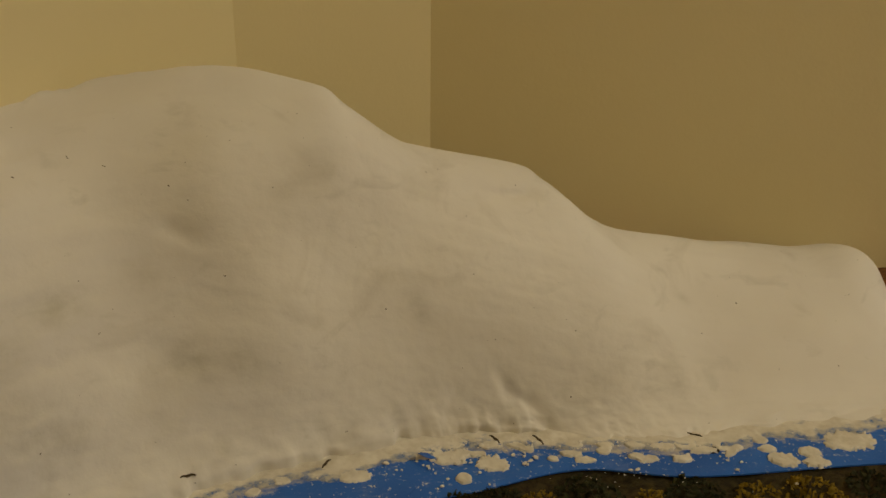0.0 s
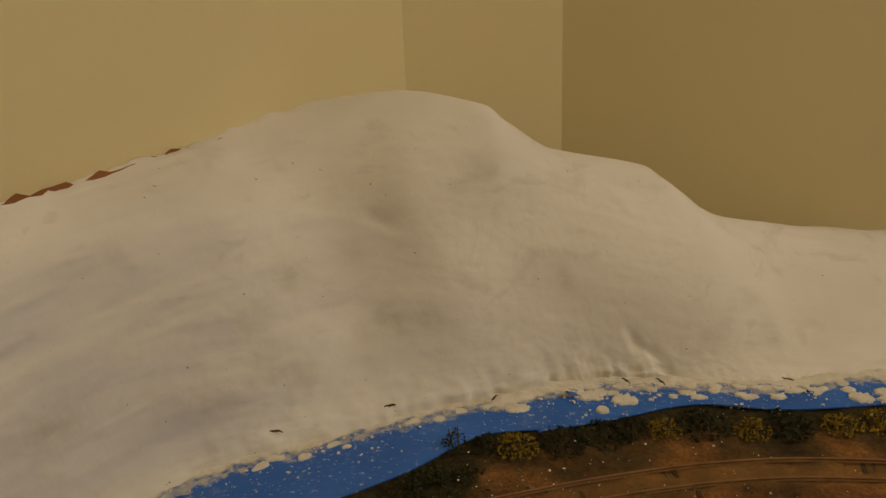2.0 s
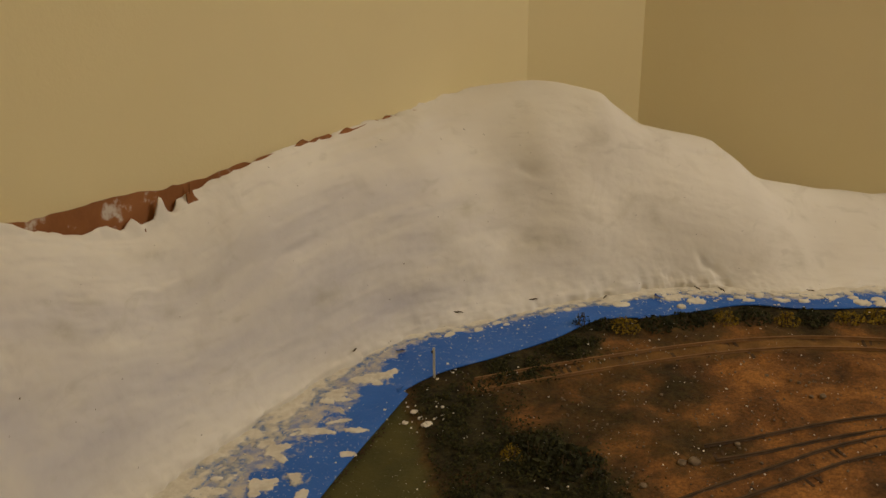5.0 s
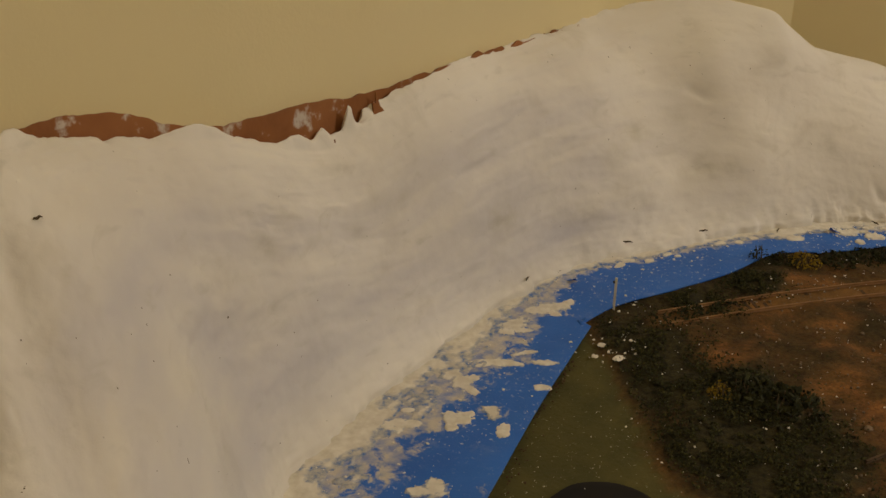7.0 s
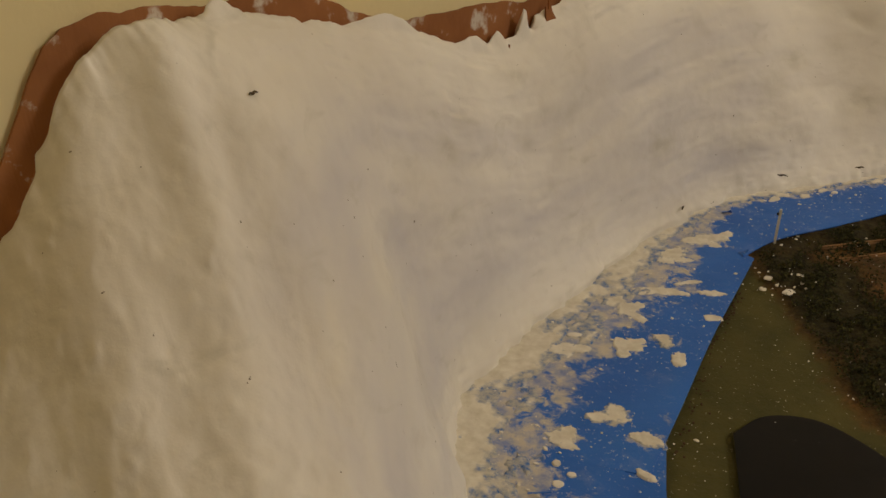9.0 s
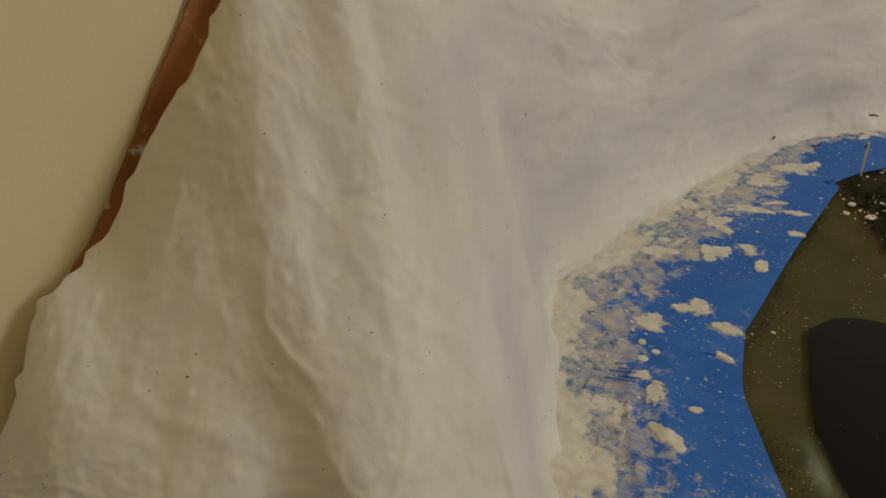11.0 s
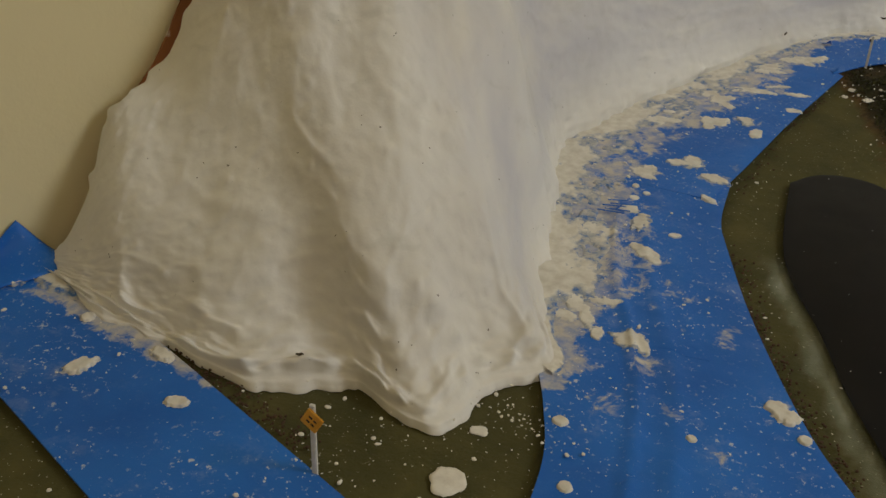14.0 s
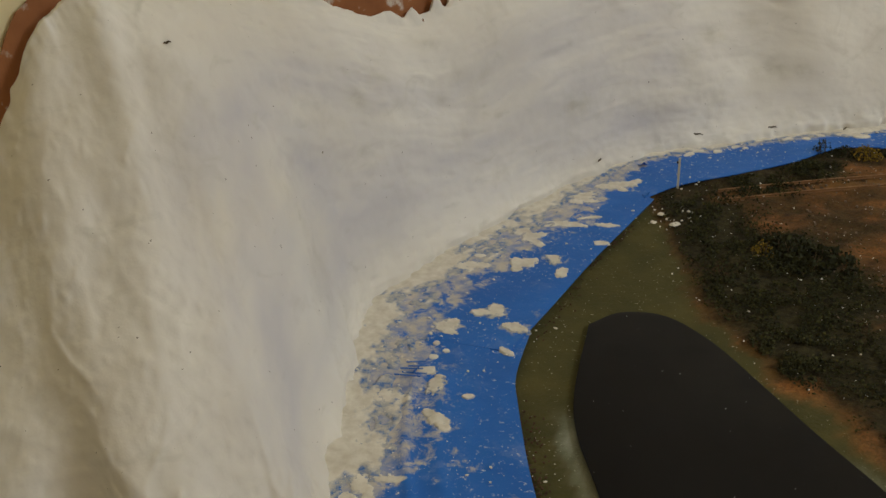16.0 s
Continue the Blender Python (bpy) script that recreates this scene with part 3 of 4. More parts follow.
# each splat: place on the tape, how solid it is, then its lobes in millimetres (dx, dy, half length, half width, turn)
LOBED = [(-0.264, 0.145, 0.9, [(0, 0, 8, 6, 0.3), (-4, 3, 4, 3, 0), (5, 4, 5, 3, 0.6), (-1, -9, 3.5, 4, 0), (6, -2, 3, 2, 0)]), (-0.245, 0.155, 0.45, [(0, 0, 7, 4.2, 2.2)]),
         (-0.2355, 0.139, 1.0, [(0, 0, 3.2, 6, -0.1), (1, -3, 3, 3, 0)]), (-0.262, 0.081, 0.5, [(0, 0, 6.5, 8, 0.5), (-8, -4, 7, 4, 0.2)]), (-0.245, 0.066, 0.7, [(0, 0, 7, 4, -0.3), (-5, 1, 4, 3, 0)]),
         (-0.292, 0.133, 0.8, [(0, 0, 9, 4, 0.1), (-6, -4, 7, 5, 0), (6, 1, 4, 3, 0)]), (-0.293, 0.146, 0.8, [(0, 0, 4, 2, 0.3)]),
         (-0.268, 0.181, 0.8, [(0, 0, 6, 8, 0.4), (-8, 7, 7, 4, 0.7), (7, -6, 6, 3, -0.7), (6, 6, 4, 3, 0.9)]), (-0.250, 0.208, 0.7, [(0, 0, 11, 4, 0.15), (-10, -3, 7, 4, 0.3), (10, 1, 6, 2.5, 0.1)]),
         (-0.236, 0.222, 0.6, [(0, 0, 8, 1.8, 0.45), (4, 3, 5, 1.2, 0.2)]), (-0.221, 0.2145, 0.9, [(0, 0, 7, 3, 0.1)]),
         (-0.229, 0.281, 0.75, [(0, 0, 10, 6, 0.4), (9, 6, 6, 5, 0), (-8, -4, 6, 4, 0.3), (14, 12, 5, 3, 1), (6, -5, 4, 3, 0)]), (-0.247, 0.256, 0.65, [(0, 0, 10, 6, 0.8), (6, -6, 6, 3, 0.2), (-4, -10, 5, 4, 0)]),
         (-0.2195, 0.187, 1.0, [(0, 0, 4.5, 2.8, 0.1), (-2, -1, 2.5, 3, 0)]), (-0.296, -0.022, 0.6, [(0, 0, 12, 7, 0.1), (10, -2, 6, 6, 0), (-8, -3, 6, 4, 0.4)]), (-0.271, -0.004, 0.7, [(0, 0, 4, 8, 0.1)]),
         (-0.286, 0.055, 0.7, [(0, 0, 7, 5, 0.2), (2, 6, 4, 4, 0), (4, -5, 4, 3, 0)]), (-0.281, 0.008, 0.8, [(0, 0, 5, 3.5, 0)]), (-0.259, -0.035, 0.8, [(0, 0, 7, 4.5, -0.6), (5, -4, 3, 3, 0), (-7, 5, 4, 3, -0.6)])]
LOBED_MORE = [(-0.246, -0.111, 0.6, [(0, 0, 7, 6, 0), (6, -2, 3, 6, 0.4), (-6, 1, 4, 2, 0)]), (-0.285, -0.068, 0.3, [(0, 0, 9, 8, 0), (-6, 6, 5, 4, 0), (4, 9, 3, 4, 0)]),
              (-0.272, -0.100, 0.8, [(0, 0, 3, 11, 0.5), (-7, 6, 4, 8, 0.3), (5, 14, 9, 2.2, 0.25), (-8, -5, 5, 4, 0)]), (-0.262, -0.112, 0.7, [(0, 0, 2.5, 5, 0.2)]),
              (-0.173, -0.133, 1.0, [(0, 0, 7, 4, -0.5), (3, -3, 3, 3, 0), (-4, 4, 3, 2.5, 0)]), (-0.515, -0.188, 0.5, [(0, 0, 14, 5, -0.35), (-14, 4, 8, 3, -0.3)]), (-0.542, -0.178, 0.6, [(0, 0, 9, 3, -0.3)]),
              (-0.533, -0.197, 0.5, [(0, 0, 6, 4, 0.2)]), (-0.282, 0.022, 0.9, [(0, 0, 2.4, 2.4, 0)]), (-0.277, 0.030, 0.9, [(0, 0, 2, 1.6, 0)]), (-0.285, 0.036, 0.9, [(0, 0, 1.8, 2, 0)]), (-0.251, -0.009, 0.9, [(0, 0, 3, 2.4, 0.4)]),
              (-0.244, 0.040, 1.0, [(0, 0, 5, 2, -0.5)])]
SCUFFS = [(-0.216, -0.153, 7), (-0.231, -0.128, 9), (-0.250, -0.150, 12), (-0.236, -0.060, 9), (-0.262, -0.015, 9), (-0.238, 0.085, 8), (-0.225, -0.035, 6), (-0.210, -0.090, 8), (-0.205, -0.140, 7), (-0.255, -0.080, 9), (-0.190, -0.172, 7)]
SPLATS_FAR = [(-0.257, -0.179, 3, 1.2, 0), (-0.205, -0.166, 2.5, 1, 0), (-0.162, -0.146, 3, 1, 0), (-0.287, -0.196, 3.5, 1.6, 0), (-0.407, -0.238, 3.5, 1.5, 0.3),
              (-0.459, -0.236, 4, 2.0, 1.2), (-0.432, -0.214, 3.5, 2.0, 2.9), (-0.48, -0.206, 3.2, 1, 0), (-0.286, -0.229, 9, 1.1, 1.6), (-0.243, -0.215, 3, 1.2, 0),
              ]
SPLATS_ARC = [(0.006, 0.450, 6, 1.3, 0.1), (-0.006, 0.437, 3.5, 1.1, 0), (-0.013, 0.452, 5, 2.0, 0.3), (0.128, 0.489, 4, 1.2, 0), (0.14, 0.470, 5, 1.4, 0),
              (0.153, 0.478, 4, 1.3, 0), (0.155, 0.470, 4, 1.6, 0), (0.173, 0.489, 8, 1.6, 0.2), (-0.055, 0.432, 4.5, 1.7, 0.3)]


def film_at(x, y):
    """How thickly dried plaster water covers the tape: most in the cove beside the foot of the hill."""
    d = np.sqrt(((HILL_LINE - (x, y)) ** 2).sum(1))
    k = int(np.argmin(d))
    u = k / 300 * 30 / 26
    reach = 0.014 + 0.044 * smooth(0.27, 0.36, u) * smooth(0.63, 0.52, u)
    halo = max(math.exp(-((x - a) ** 2 + (y - b) ** 2) / (lobes[0][2] * 0.0014) ** 2) for a, b, solid, lobes in LOBED + LOBED_MORE if lobes[0][2] > 5)
    scuff = max(math.exp(-((x - a) ** 2 + (y - b) ** 2) / (r * 0.0014) ** 2) for a, b, r in SCUFFS)
    halo = max(halo, 0.66 * scuff)
    return max(1.40 - 1.15 * min(1.3, d[k] / reach), 0.75 * halo)


def crease_rise(p):
    """How far the tape is lifted along its two long creases."""
    first, second = (np.sqrt(((CREASE + shift - p) ** 2).sum(1)).min() for shift in ((0, 0), (0.017, 0.002)))
    return 0.0022 * math.exp(-(first / 0.0022) ** 2) + 0.0012 * math.exp(-(second / 0.004) ** 2)


def tape_strip(left, right, z, label="blue painter's masking tape flecked with plaster", wrinkle=0.0004, nu=90, nv=26):
    a, b = curve_points(left, nu), curve_points(right, nu)
    verts = []
    for i in range(nu):
        for j in range(nv):
            p = a[i] + (b[i] - a[i]) * j / (nv - 1)
            q = (p[0], p[1], 0.0)
            h = z + wrinkle * max(0.0, fbm(q, 30, 3) + 0.2) + 0.0002 * fbm(q, 110, 3) + crease_rise(p)
            if j in (0, nv - 1) or i in (0, nu - 1):
                h = z
            verts.append((p[0], p[1], max(h, z)))
    n = len(verts)
    low = [(x, y, z - 0.0008) for x, y, _ in verts]
    rim = [i * nv for i in range(nu)] + [(nu - 1) * nv + j for j in range(1, nv)] + [i * nv + nv - 1 for i in range(nu - 2, -1, -1)] + list(range(nv - 2, 0, -1))
    faces = [tuple(f) for f in grid_faces(nu, nv)] + [(n + k, n + len(rim) + k, n + len(rim) + (k + 1) % len(rim), n + (k + 1) % len(rim)) for k in range(len(rim))]
    film = [film_at(x, y) for x, y, _ in verts] + [film_at(low[k][0], low[k][1]) for k in rim] * 2
    ob = mesh_object("masking_tape", verts + [verts[k] for k in rim] + [low[k] for k in rim], faces, TAPE)
    for f in ob.data.polygons[(nu - 1) * (nv - 1):]:
        f.use_smooth = False
    ob.data.attributes.new("film", "FLOAT", "POINT").data.foreach_set("value", film)
    return tagged(ob, label, "masking tape", group="masking tape round the hill")


tape_strip([(-0.30, -0.06), (-0.285, -0.13), (-0.268, -0.17), (-0.257, -0.2), (-0.252, -0.235), (-0.246, -0.30)], [(-0.235, -0.06), (-0.213, -0.105), (-0.193, -0.15), (-0.173, -0.2), (-0.163, -0.25), (-0.158, -0.30)], 0.0025)
tape_strip([(-0.345, 0.09), (-0.325, 0.02), (-0.31, -0.03), (-0.295, -0.08), (-0.28, -0.12)], [(-0.260, 0.09), (-0.252, 0.03), (-0.240, -0.03), (-0.226, -0.075), (-0.21, -0.11)], 0.0027)
tape_strip([(-0.272, 0.062), (-0.262, 0.02), (-0.252, -0.03), (-0.236, -0.075), (-0.212, -0.135), (-0.19, -0.19), (-0.16, -0.26)], [(-0.236, 0.062), (-0.232, 0.02), (-0.223, -0.008), (-0.199, -0.067), (-0.166, -0.132), (-0.14, -0.17), (-0.09, -0.23)], 0.0022)
tape_strip([(-0.340, 0.04), (-0.345, 0.1), (-0.32, 0.17), (-0.29, 0.24), (-0.25, 0.305)], [(-0.242, 0.040), (-0.232, 0.092), (-0.219, 0.165), (-0.206, 0.225), (-0.197, 0.266)], 0.0029)
tape_strip([(-0.265, 0.285), (-0.21, 0.355), (-0.16, 0.395), (-0.11, 0.425), (-0.05, 0.46), (0.0, 0.48)], [(-0.207, 0.262), (-0.182, 0.298), (-0.142, 0.331), (-0.105, 0.364), (-0.072, 0.402), (-0.033, 0.415)], 0.0026)
tape_strip([(-0.03, 0.475), (0.03, 0.49), (0.08, 0.495), (0.14, 0.51), (0.22, 0.54), (0.34, 0.58)], [(-0.04, 0.411), (0.0, 0.429), (0.046, 0.451), (0.1, 0.453), (0.187, 0.474), (0.32, 0.50)], 0.0024)
tape_strip([(-0.575, -0.150), (-0.50, -0.182), (-0.447, -0.203), (-0.349, -0.243), (-0.22, -0.296)], [(-0.60, -0.213), (-0.53, -0.244), (-0.471, -0.269), (-0.375, -0.31), (-0.245, -0.365)], 0.0018)
tape_strip([(-0.33, -0.290), (-0.28, -0.266), (-0.257, -0.247), (-0.235, -0.218), (-0.21, -0.18)], [(-0.28, -0.33), (-0.23, -0.30), (-0.2, -0.28), (-0.17, -0.25), (-0.15, -0.225)], 0.0030)


# ---- plaster splats and crumbs ----
def blob(x, y, z, r, stretch, turn, tall, seed, n=22):
    """An uneven flat dollop; returns vertices and faces."""
    verts, rings = [], ((1.0, -0.3), (0.97, 0.45), (0.80, 0.9), (0.42, 0.75))
    c, s = math.cos(turn), math.sin(turn)
    for k, (f, h) in enumerate(rings):
        for i in range(n):
            a = 2 * math.pi * i / n
            w = r * f * (1 + 0.30 * fbm((math.cos(a) * 0.8, math.sin(a) * 0.8, seed * 3.7), 0.9, 3) + 0.15 * fbm((math.cos(a), math.sin(a), seed * 5.1 + 2), 1.7, 3))
            px, py = w * math.cos(a) * stretch, w * math.sin(a)
            bump = 1 + 0.35 * fbm((px * 300 + seed, py * 300, seed), 1.0, 2)
            verts.append((x + px * c - py * s, y + px * s + py * c, z + tall * h * (bump if k > 1 else 1)))
    verts.append((x, y, z + tall))
    faces = []
    for k in range(3):
        for i in range(n):
            faces.append((k * n + i, k * n + (i + 1) % n, (k + 1) * n + (i + 1) % n, (k + 1) * n + i))
    faces += [(3 * n + i, 3 * n + (i + 1) % n, 4 * n) for i in range(n)]
    return verts, faces


def lobed_splat(x, y, solid, lobes, seed, z=0.0033):
    """A flat splat: the union of its lobes with a torn edge; its skirt dips into the tape."""
    reach = [max(abs(q[c]) + max(q[2], q[3]) for q in lobes) * 1.3 for c in (0, 1)]
    rough = 0.05 + 0.37 * min(1.0, max(lobes[0][2:4]) / 8)
    step = max(0.3, max(reach) / 24)
    xs, ys = np.arange(-reach[0], reach[0] + step, step), np.arange(-reach[1], reach[1] + step, step)
    verts, cover = [], []
    for px in xs:
        for py in ys:
            f = -1.0
            for dx, dy, a, b, turn in lobes:
                c, s = math.cos(turn), math.sin(turn)
                u, w = (px - dx) * c + (py - dy) * s, (py - dy) * c - (px - dx) * s
                f = max(f, 1 - math.hypot(u / a, w / b))
            f += 0.10 + 0.26 * fbm((px * 0.13, py * 0.13, seed * 1.7), 1.0, 2) + rough * fbm((px * 0.42, py * 0.42, seed * 2.3), 1.0, 4)
            tall = (0.00012 + 0.00036 * solid) * min(1.0, 3.5 * f) ** 0.5 * (0.75 + 0.5 * fbm((px * 0.3, py * 0.3, seed + 4), 1.0, 3)) if f > 0 else max(-0.0012, 0.006 * f)
            verts.append((px * 0.001, py * 0.001, tall + crease_rise(np.array((x + px * 0.001, y + py * 0.001)))))
            cover.append(min(1.0, max(0.0, f)) * 1.2 + solid * 0.75 - 0.42)
    ok = [v[2] for v in verts]
    faces = [f for f in grid_faces(len(xs), len(ys)) if max(ok[q] for q in f) > -0.0011]
    ob = mesh_object("plaster_splat", verts, faces, THIN)
    ob.data.attributes.new("cover", "FLOAT", "POINT").data.foreach_set("value", cover)
    ob.location = (x, y, z)
    kind = "thick white plaster splat dried on blue masking tape" if solid > 0.65 else "thin smeared plaster film dried on blue masking tape"
    return tagged(ob, kind, "plaster splat", group="plaster splats")


for k, (x, y, solid, lobes) in enumerate(LOBED + LOBED_MORE):
    lobed_splat(x, y, solid, lobes, k + 1)
for k, (x, y, r, st, turn) in enumerate(SPLATS_FAR + SPLATS_ARC):
    if x > -0.3 and y < -0.185 and x < -0.26:
        v, f = blob(0, 0, 0, r * 0.0008, st, turn, 0.0004 + 0.000025 * r, k + 1, 34)
        ob = mesh_object("plaster_splat", v, f, CRUMB)
        ob.location = (x, y, -0.0006)
        tagged(ob, "dried white plaster splat on the olive board", "plaster splat", group="plaster splats")
    else:
        lobed_splat(x, y, 1.0, [(0, 0, r * 0.8 * st, r * 0.85, turn)], k + 60)

# chips flung off the foot of the far slope
rnd_chip = random.Random(33)
far_foot = curve_points(BASE, 601)
for k in range(44):
    i = rnd_chip.randrange(330, 545)
    t = far_foot[i + 2] - far_foot[i - 2]
    t = t / np.linalg.norm(t)
    p = far_foot[i] + np.array((t[1], -t[0])) * rnd_chip.uniform(0.002, 0.017)
    r = rnd_chip.uniform(1.2, 2.6)
    turn = math.atan2(t[1], t[0]) + rnd_chip.uniform(-0.4, 0.4)
    lobed_splat(p[0], p[1], 1.0, [(0, 0, r * rnd_chip.uniform(1.2, 2.6), r, turn), (rnd_chip.uniform(-3, 3), rnd_chip.uniform(-1, 1), r, r * 0.7, turn)], 100 + k)


def scatter_blobs(name, label, places, material, category):
    verts, faces = [], []
    for k, (x, y, z, r, st, turn, tall) in enumerate(places):
        v, f = blob(x, y, z, r, st, turn, tall, k * 0.37 + 11, n=9 if r < 0.0018 else 16)
        o = len(verts)
        verts += v
        faces += [tuple(o + i for i in q) for q in f]
    return tagged(mesh_object(name, verts, faces, material), label, category, kind="stuff")


rnd = random.Random(5)
base_line = curve_points(BASE, 500)
crumbs = []


def make_smear():
    """Thin plaster spread from the foot of the hill over the tape; it thins out unevenly to bare tape."""
    n, m = 1100, 64
    line = curve_points(BASE, n)
    line = line[252:-30]
    n = len(line)
    tangent = np.gradient(line, axis=0)
    for _ in range(30):
        tangent[1:-1] = (tangent[:-2] + tangent[1:-1] * 2 + tangent[2:]) / 4
    tangent /= np.linalg.norm(tangent, axis=1)[:, None]
    run = np.concatenate([[0], np.cumsum(np.linalg.norm(np.diff(line, axis=0), axis=1))])
    verts, cover = [], []
    for i in range(n):
        u = (i + 252) / 1100 * 30 / 26
        wide = 0.004 + 0.038 * smooth(0.29, 0.36, u) * smooth(0.62, 0.52, u) + 0.010 * smooth(0.55, 0.65, u)
        out = np.array((tangent[i][1], -tangent[i][0]))
        for j in range(m):
            d = -0.010 + (wide * 1.25 + 0.010) * j / (m - 1)
            x, y = line[i] + out * d
            f = max(0.0, d / wide)
            k = 0.80 - 1.45 * f + 0.85 * fbm((run[i] * 0.5, d, 0.6), 60, 3) + 0.30 * fbm((run[i] * 0.6, d, 3.6), 190, 3)
            z = 0.0034 + crease_rise(np.array((x, y))) + (0.0005 * min(k, 1.0) + 0.0005 * fbm((x, y, 8), 120, 3) if k > 0 else 0.02 * k)
            verts.append((x, y, z))
            cover.append(k)
    faces = [f for f in grid_faces(n, m) if max(cover[q] for q in f) > -0.30]
    ob = mesh_object("plaster_smear", verts, faces, THIN)
    ob.data.attributes.new("cover", "FLOAT", "POINT").data.foreach_set("value", [0.75 * c - 0.02 for c in cover])
    return tagged(ob, "thin white plaster smeared over blue tape beside the hill", "plaster", kind="stuff")


make_smear()
for k in range(2400):
    i = rnd.randrange(10, 490)
    t = base_line[i + 2] - base_line[i - 2]
    t = t / np.linalg.norm(t)
    u = i / 500
    if u < 0.15 and rnd.random() < 0.6:
        continue
    p = base_line[i] + np.array((t[1], -t[0])) * abs(rnd.gauss(0, 0.05 if u < 0.54 else 0.016))
    r = 0.00022 + 0.0008 * rnd.random() ** 6
    crumbs.append((p[0], p[1], 0.0034 if rnd.random() < 0.7 else -0.0008, r, rnd.uniform(1, 1.8), rnd.uniform(0, 3), r * 0.5))
scatter_blobs("plaster_crumbs", "fine white plaster crumbs scattered over tape and board", crumbs, CRUMB, "plaster crumbs")


# ---- railway track ----
def bar_along(points, width, height, z):
    """A rail as a bar of I-like section along points."""
    prof = ((-0.5, 0), (-0.5, 0.2), (-0.18, 0.32), (-0.18, 0.65), (-0.42, 0.75), (-0.42, 1), (0.42, 1), (0.42, 0.75), (0.18, 0.65), (0.18, 0.32), (0.5, 0.2), (0.5, 0))
    verts, n = [], len(points)
    for i, p in enumerate(points):
        t = points[min(i + 1, n - 1)] - points[max(i - 1, 0)]
        t = t / np.linalg.norm(t)
        for a, h in prof:
            verts.append((p[0] - t[1] * a * width, p[1] + t[0] * a * width, z + h * height))
    m = len(prof)
    faces = [(i * m + k, i * m + (k + 1) % m, (i + 1) * m + (k + 1) % m, (i + 1) * m + k) for i in range(n - 1) for k in range(m)]
    return verts, faces + [tuple(range(m)), tuple(range((n - 1) * m, n * m))[::-1]]


def make_track(keys, label, bury, steel, sunk):
    track = tagged(new("railway_track"), label, "railway track", group="railway tracks")
    mid = curve_points(keys, 120)
    seg = np.gradient(mid, axis=0)
    seg /= np.linalg.norm(seg, axis=1)[:, None]
    nrm = np.stack([-seg[:, 1], seg[:, 0]], 1)
    for side in (-1, 1):
        v, f = bar_along(mid + nrm * side * 0.00825, 0.0016, 0.0022, 0.0012 - bury)
        mesh_object("rail", v, f, steel, track, smooth=False)
    length = np.concatenate([[0], np.cumsum(np.linalg.norm(np.diff(mid, axis=0), axis=1))])
    bm = box_bm((0.0026, 0.030, 0.0016), 0.0002)
    tie = bpy.data.meshes.new("tie")
    bm.to_mesh(tie)
    bm.free()
    tie.materials.append(TIE)
    for s in np.arange(0.004, length[-1], 0.0068):
        k = int(np.searchsorted(length, s))
        ob = new("tie", tie)
        ob.parent = track
        ob.matrix_basis = pose(mid[k][0], mid[k][1], -0.0009 - bury - sunk, 0, 0, math.degrees(math.atan2(seg[k][1], seg[k][0])))
    return track


make_track(ARC_KEYS, "rusty model railway track half buried in brown earth", 0.0006, RAIL, 0.0005)
make_track([(0.012, 0.232), (0.042, 0.246), (0.10, 0.277), (0.16, 0.30), (0.25, 0.325)], "dull model railway siding track in brown earth", 0.0004, RAIL_DULL, 0.0009)
make_track([(-0.03, 0.150), (0.020, 0.190), (0.054, 0.215), (0.105, 0.252), (0.18, 0.285), (0.26, 0.31)], "dull model railway track curving through brown earth", 0.0004, RAIL_DULL, 0.0009)


rnd_grit = random.Random(21)
grit_places = []
for k in range(1500):
    x, y = rnd_grit.uniform(-0.09, 0.22), rnd_grit.uniform(0.13, 0.38)
    if from_edge(np.array((x, y)), SOIL_EDGE) > 0.03 and fbm((x, y, 4.0), 30, 3) > rnd_grit.uniform(-0.5, 0.5):
        r = 0.0004 + 0.0007 * rnd_grit.random() ** 3
        grit_places.append((x, y, 0.0003 + 0.003 * fbm((x, y, 1.0), 35), r, 1.2, rnd_grit.uniform(0, 3), r * 1.1))
scatter_blobs("grit", "dark brown grit and pebbles strewn over the earth", grit_places, STONE, "grit")


rnd_dust = random.Random(77)
dust_places = []
while len(dust_places) < 700:
    x, y = rnd_dust.uniform(-0.21, 0.2), rnd_dust.uniform(0.05, 0.42)
    near = math.exp(-((x + 0.185) ** 2 + (y - 0.24) ** 2) / 0.022 ** 2)
    if from_edge(np.array((x, y)), ARC_EDGE) > -0.004 or from_edge(np.array((x, y)), SOIL_EDGE) < -0.01 or rnd_dust.random() > 0.55 + near:
        continue
    r = 0.0002 + 0.0005 * rnd_dust.random() ** 4 + (0.0008 * rnd_dust.random() ** 2 if near > 0.4 else 0.0)
    dust_places.append((x, y, 0.0012 + 0.003 * max(0.0, fbm((x, y, 1.0), 35)), r, rnd_dust.uniform(1, 1.8), rnd_dust.uniform(0, 3), r * 0.6))
scatter_blobs("plaster_dust", "white plaster specks dropped on earth and scrub", dust_places, CRUMB, "plaster crumbs")


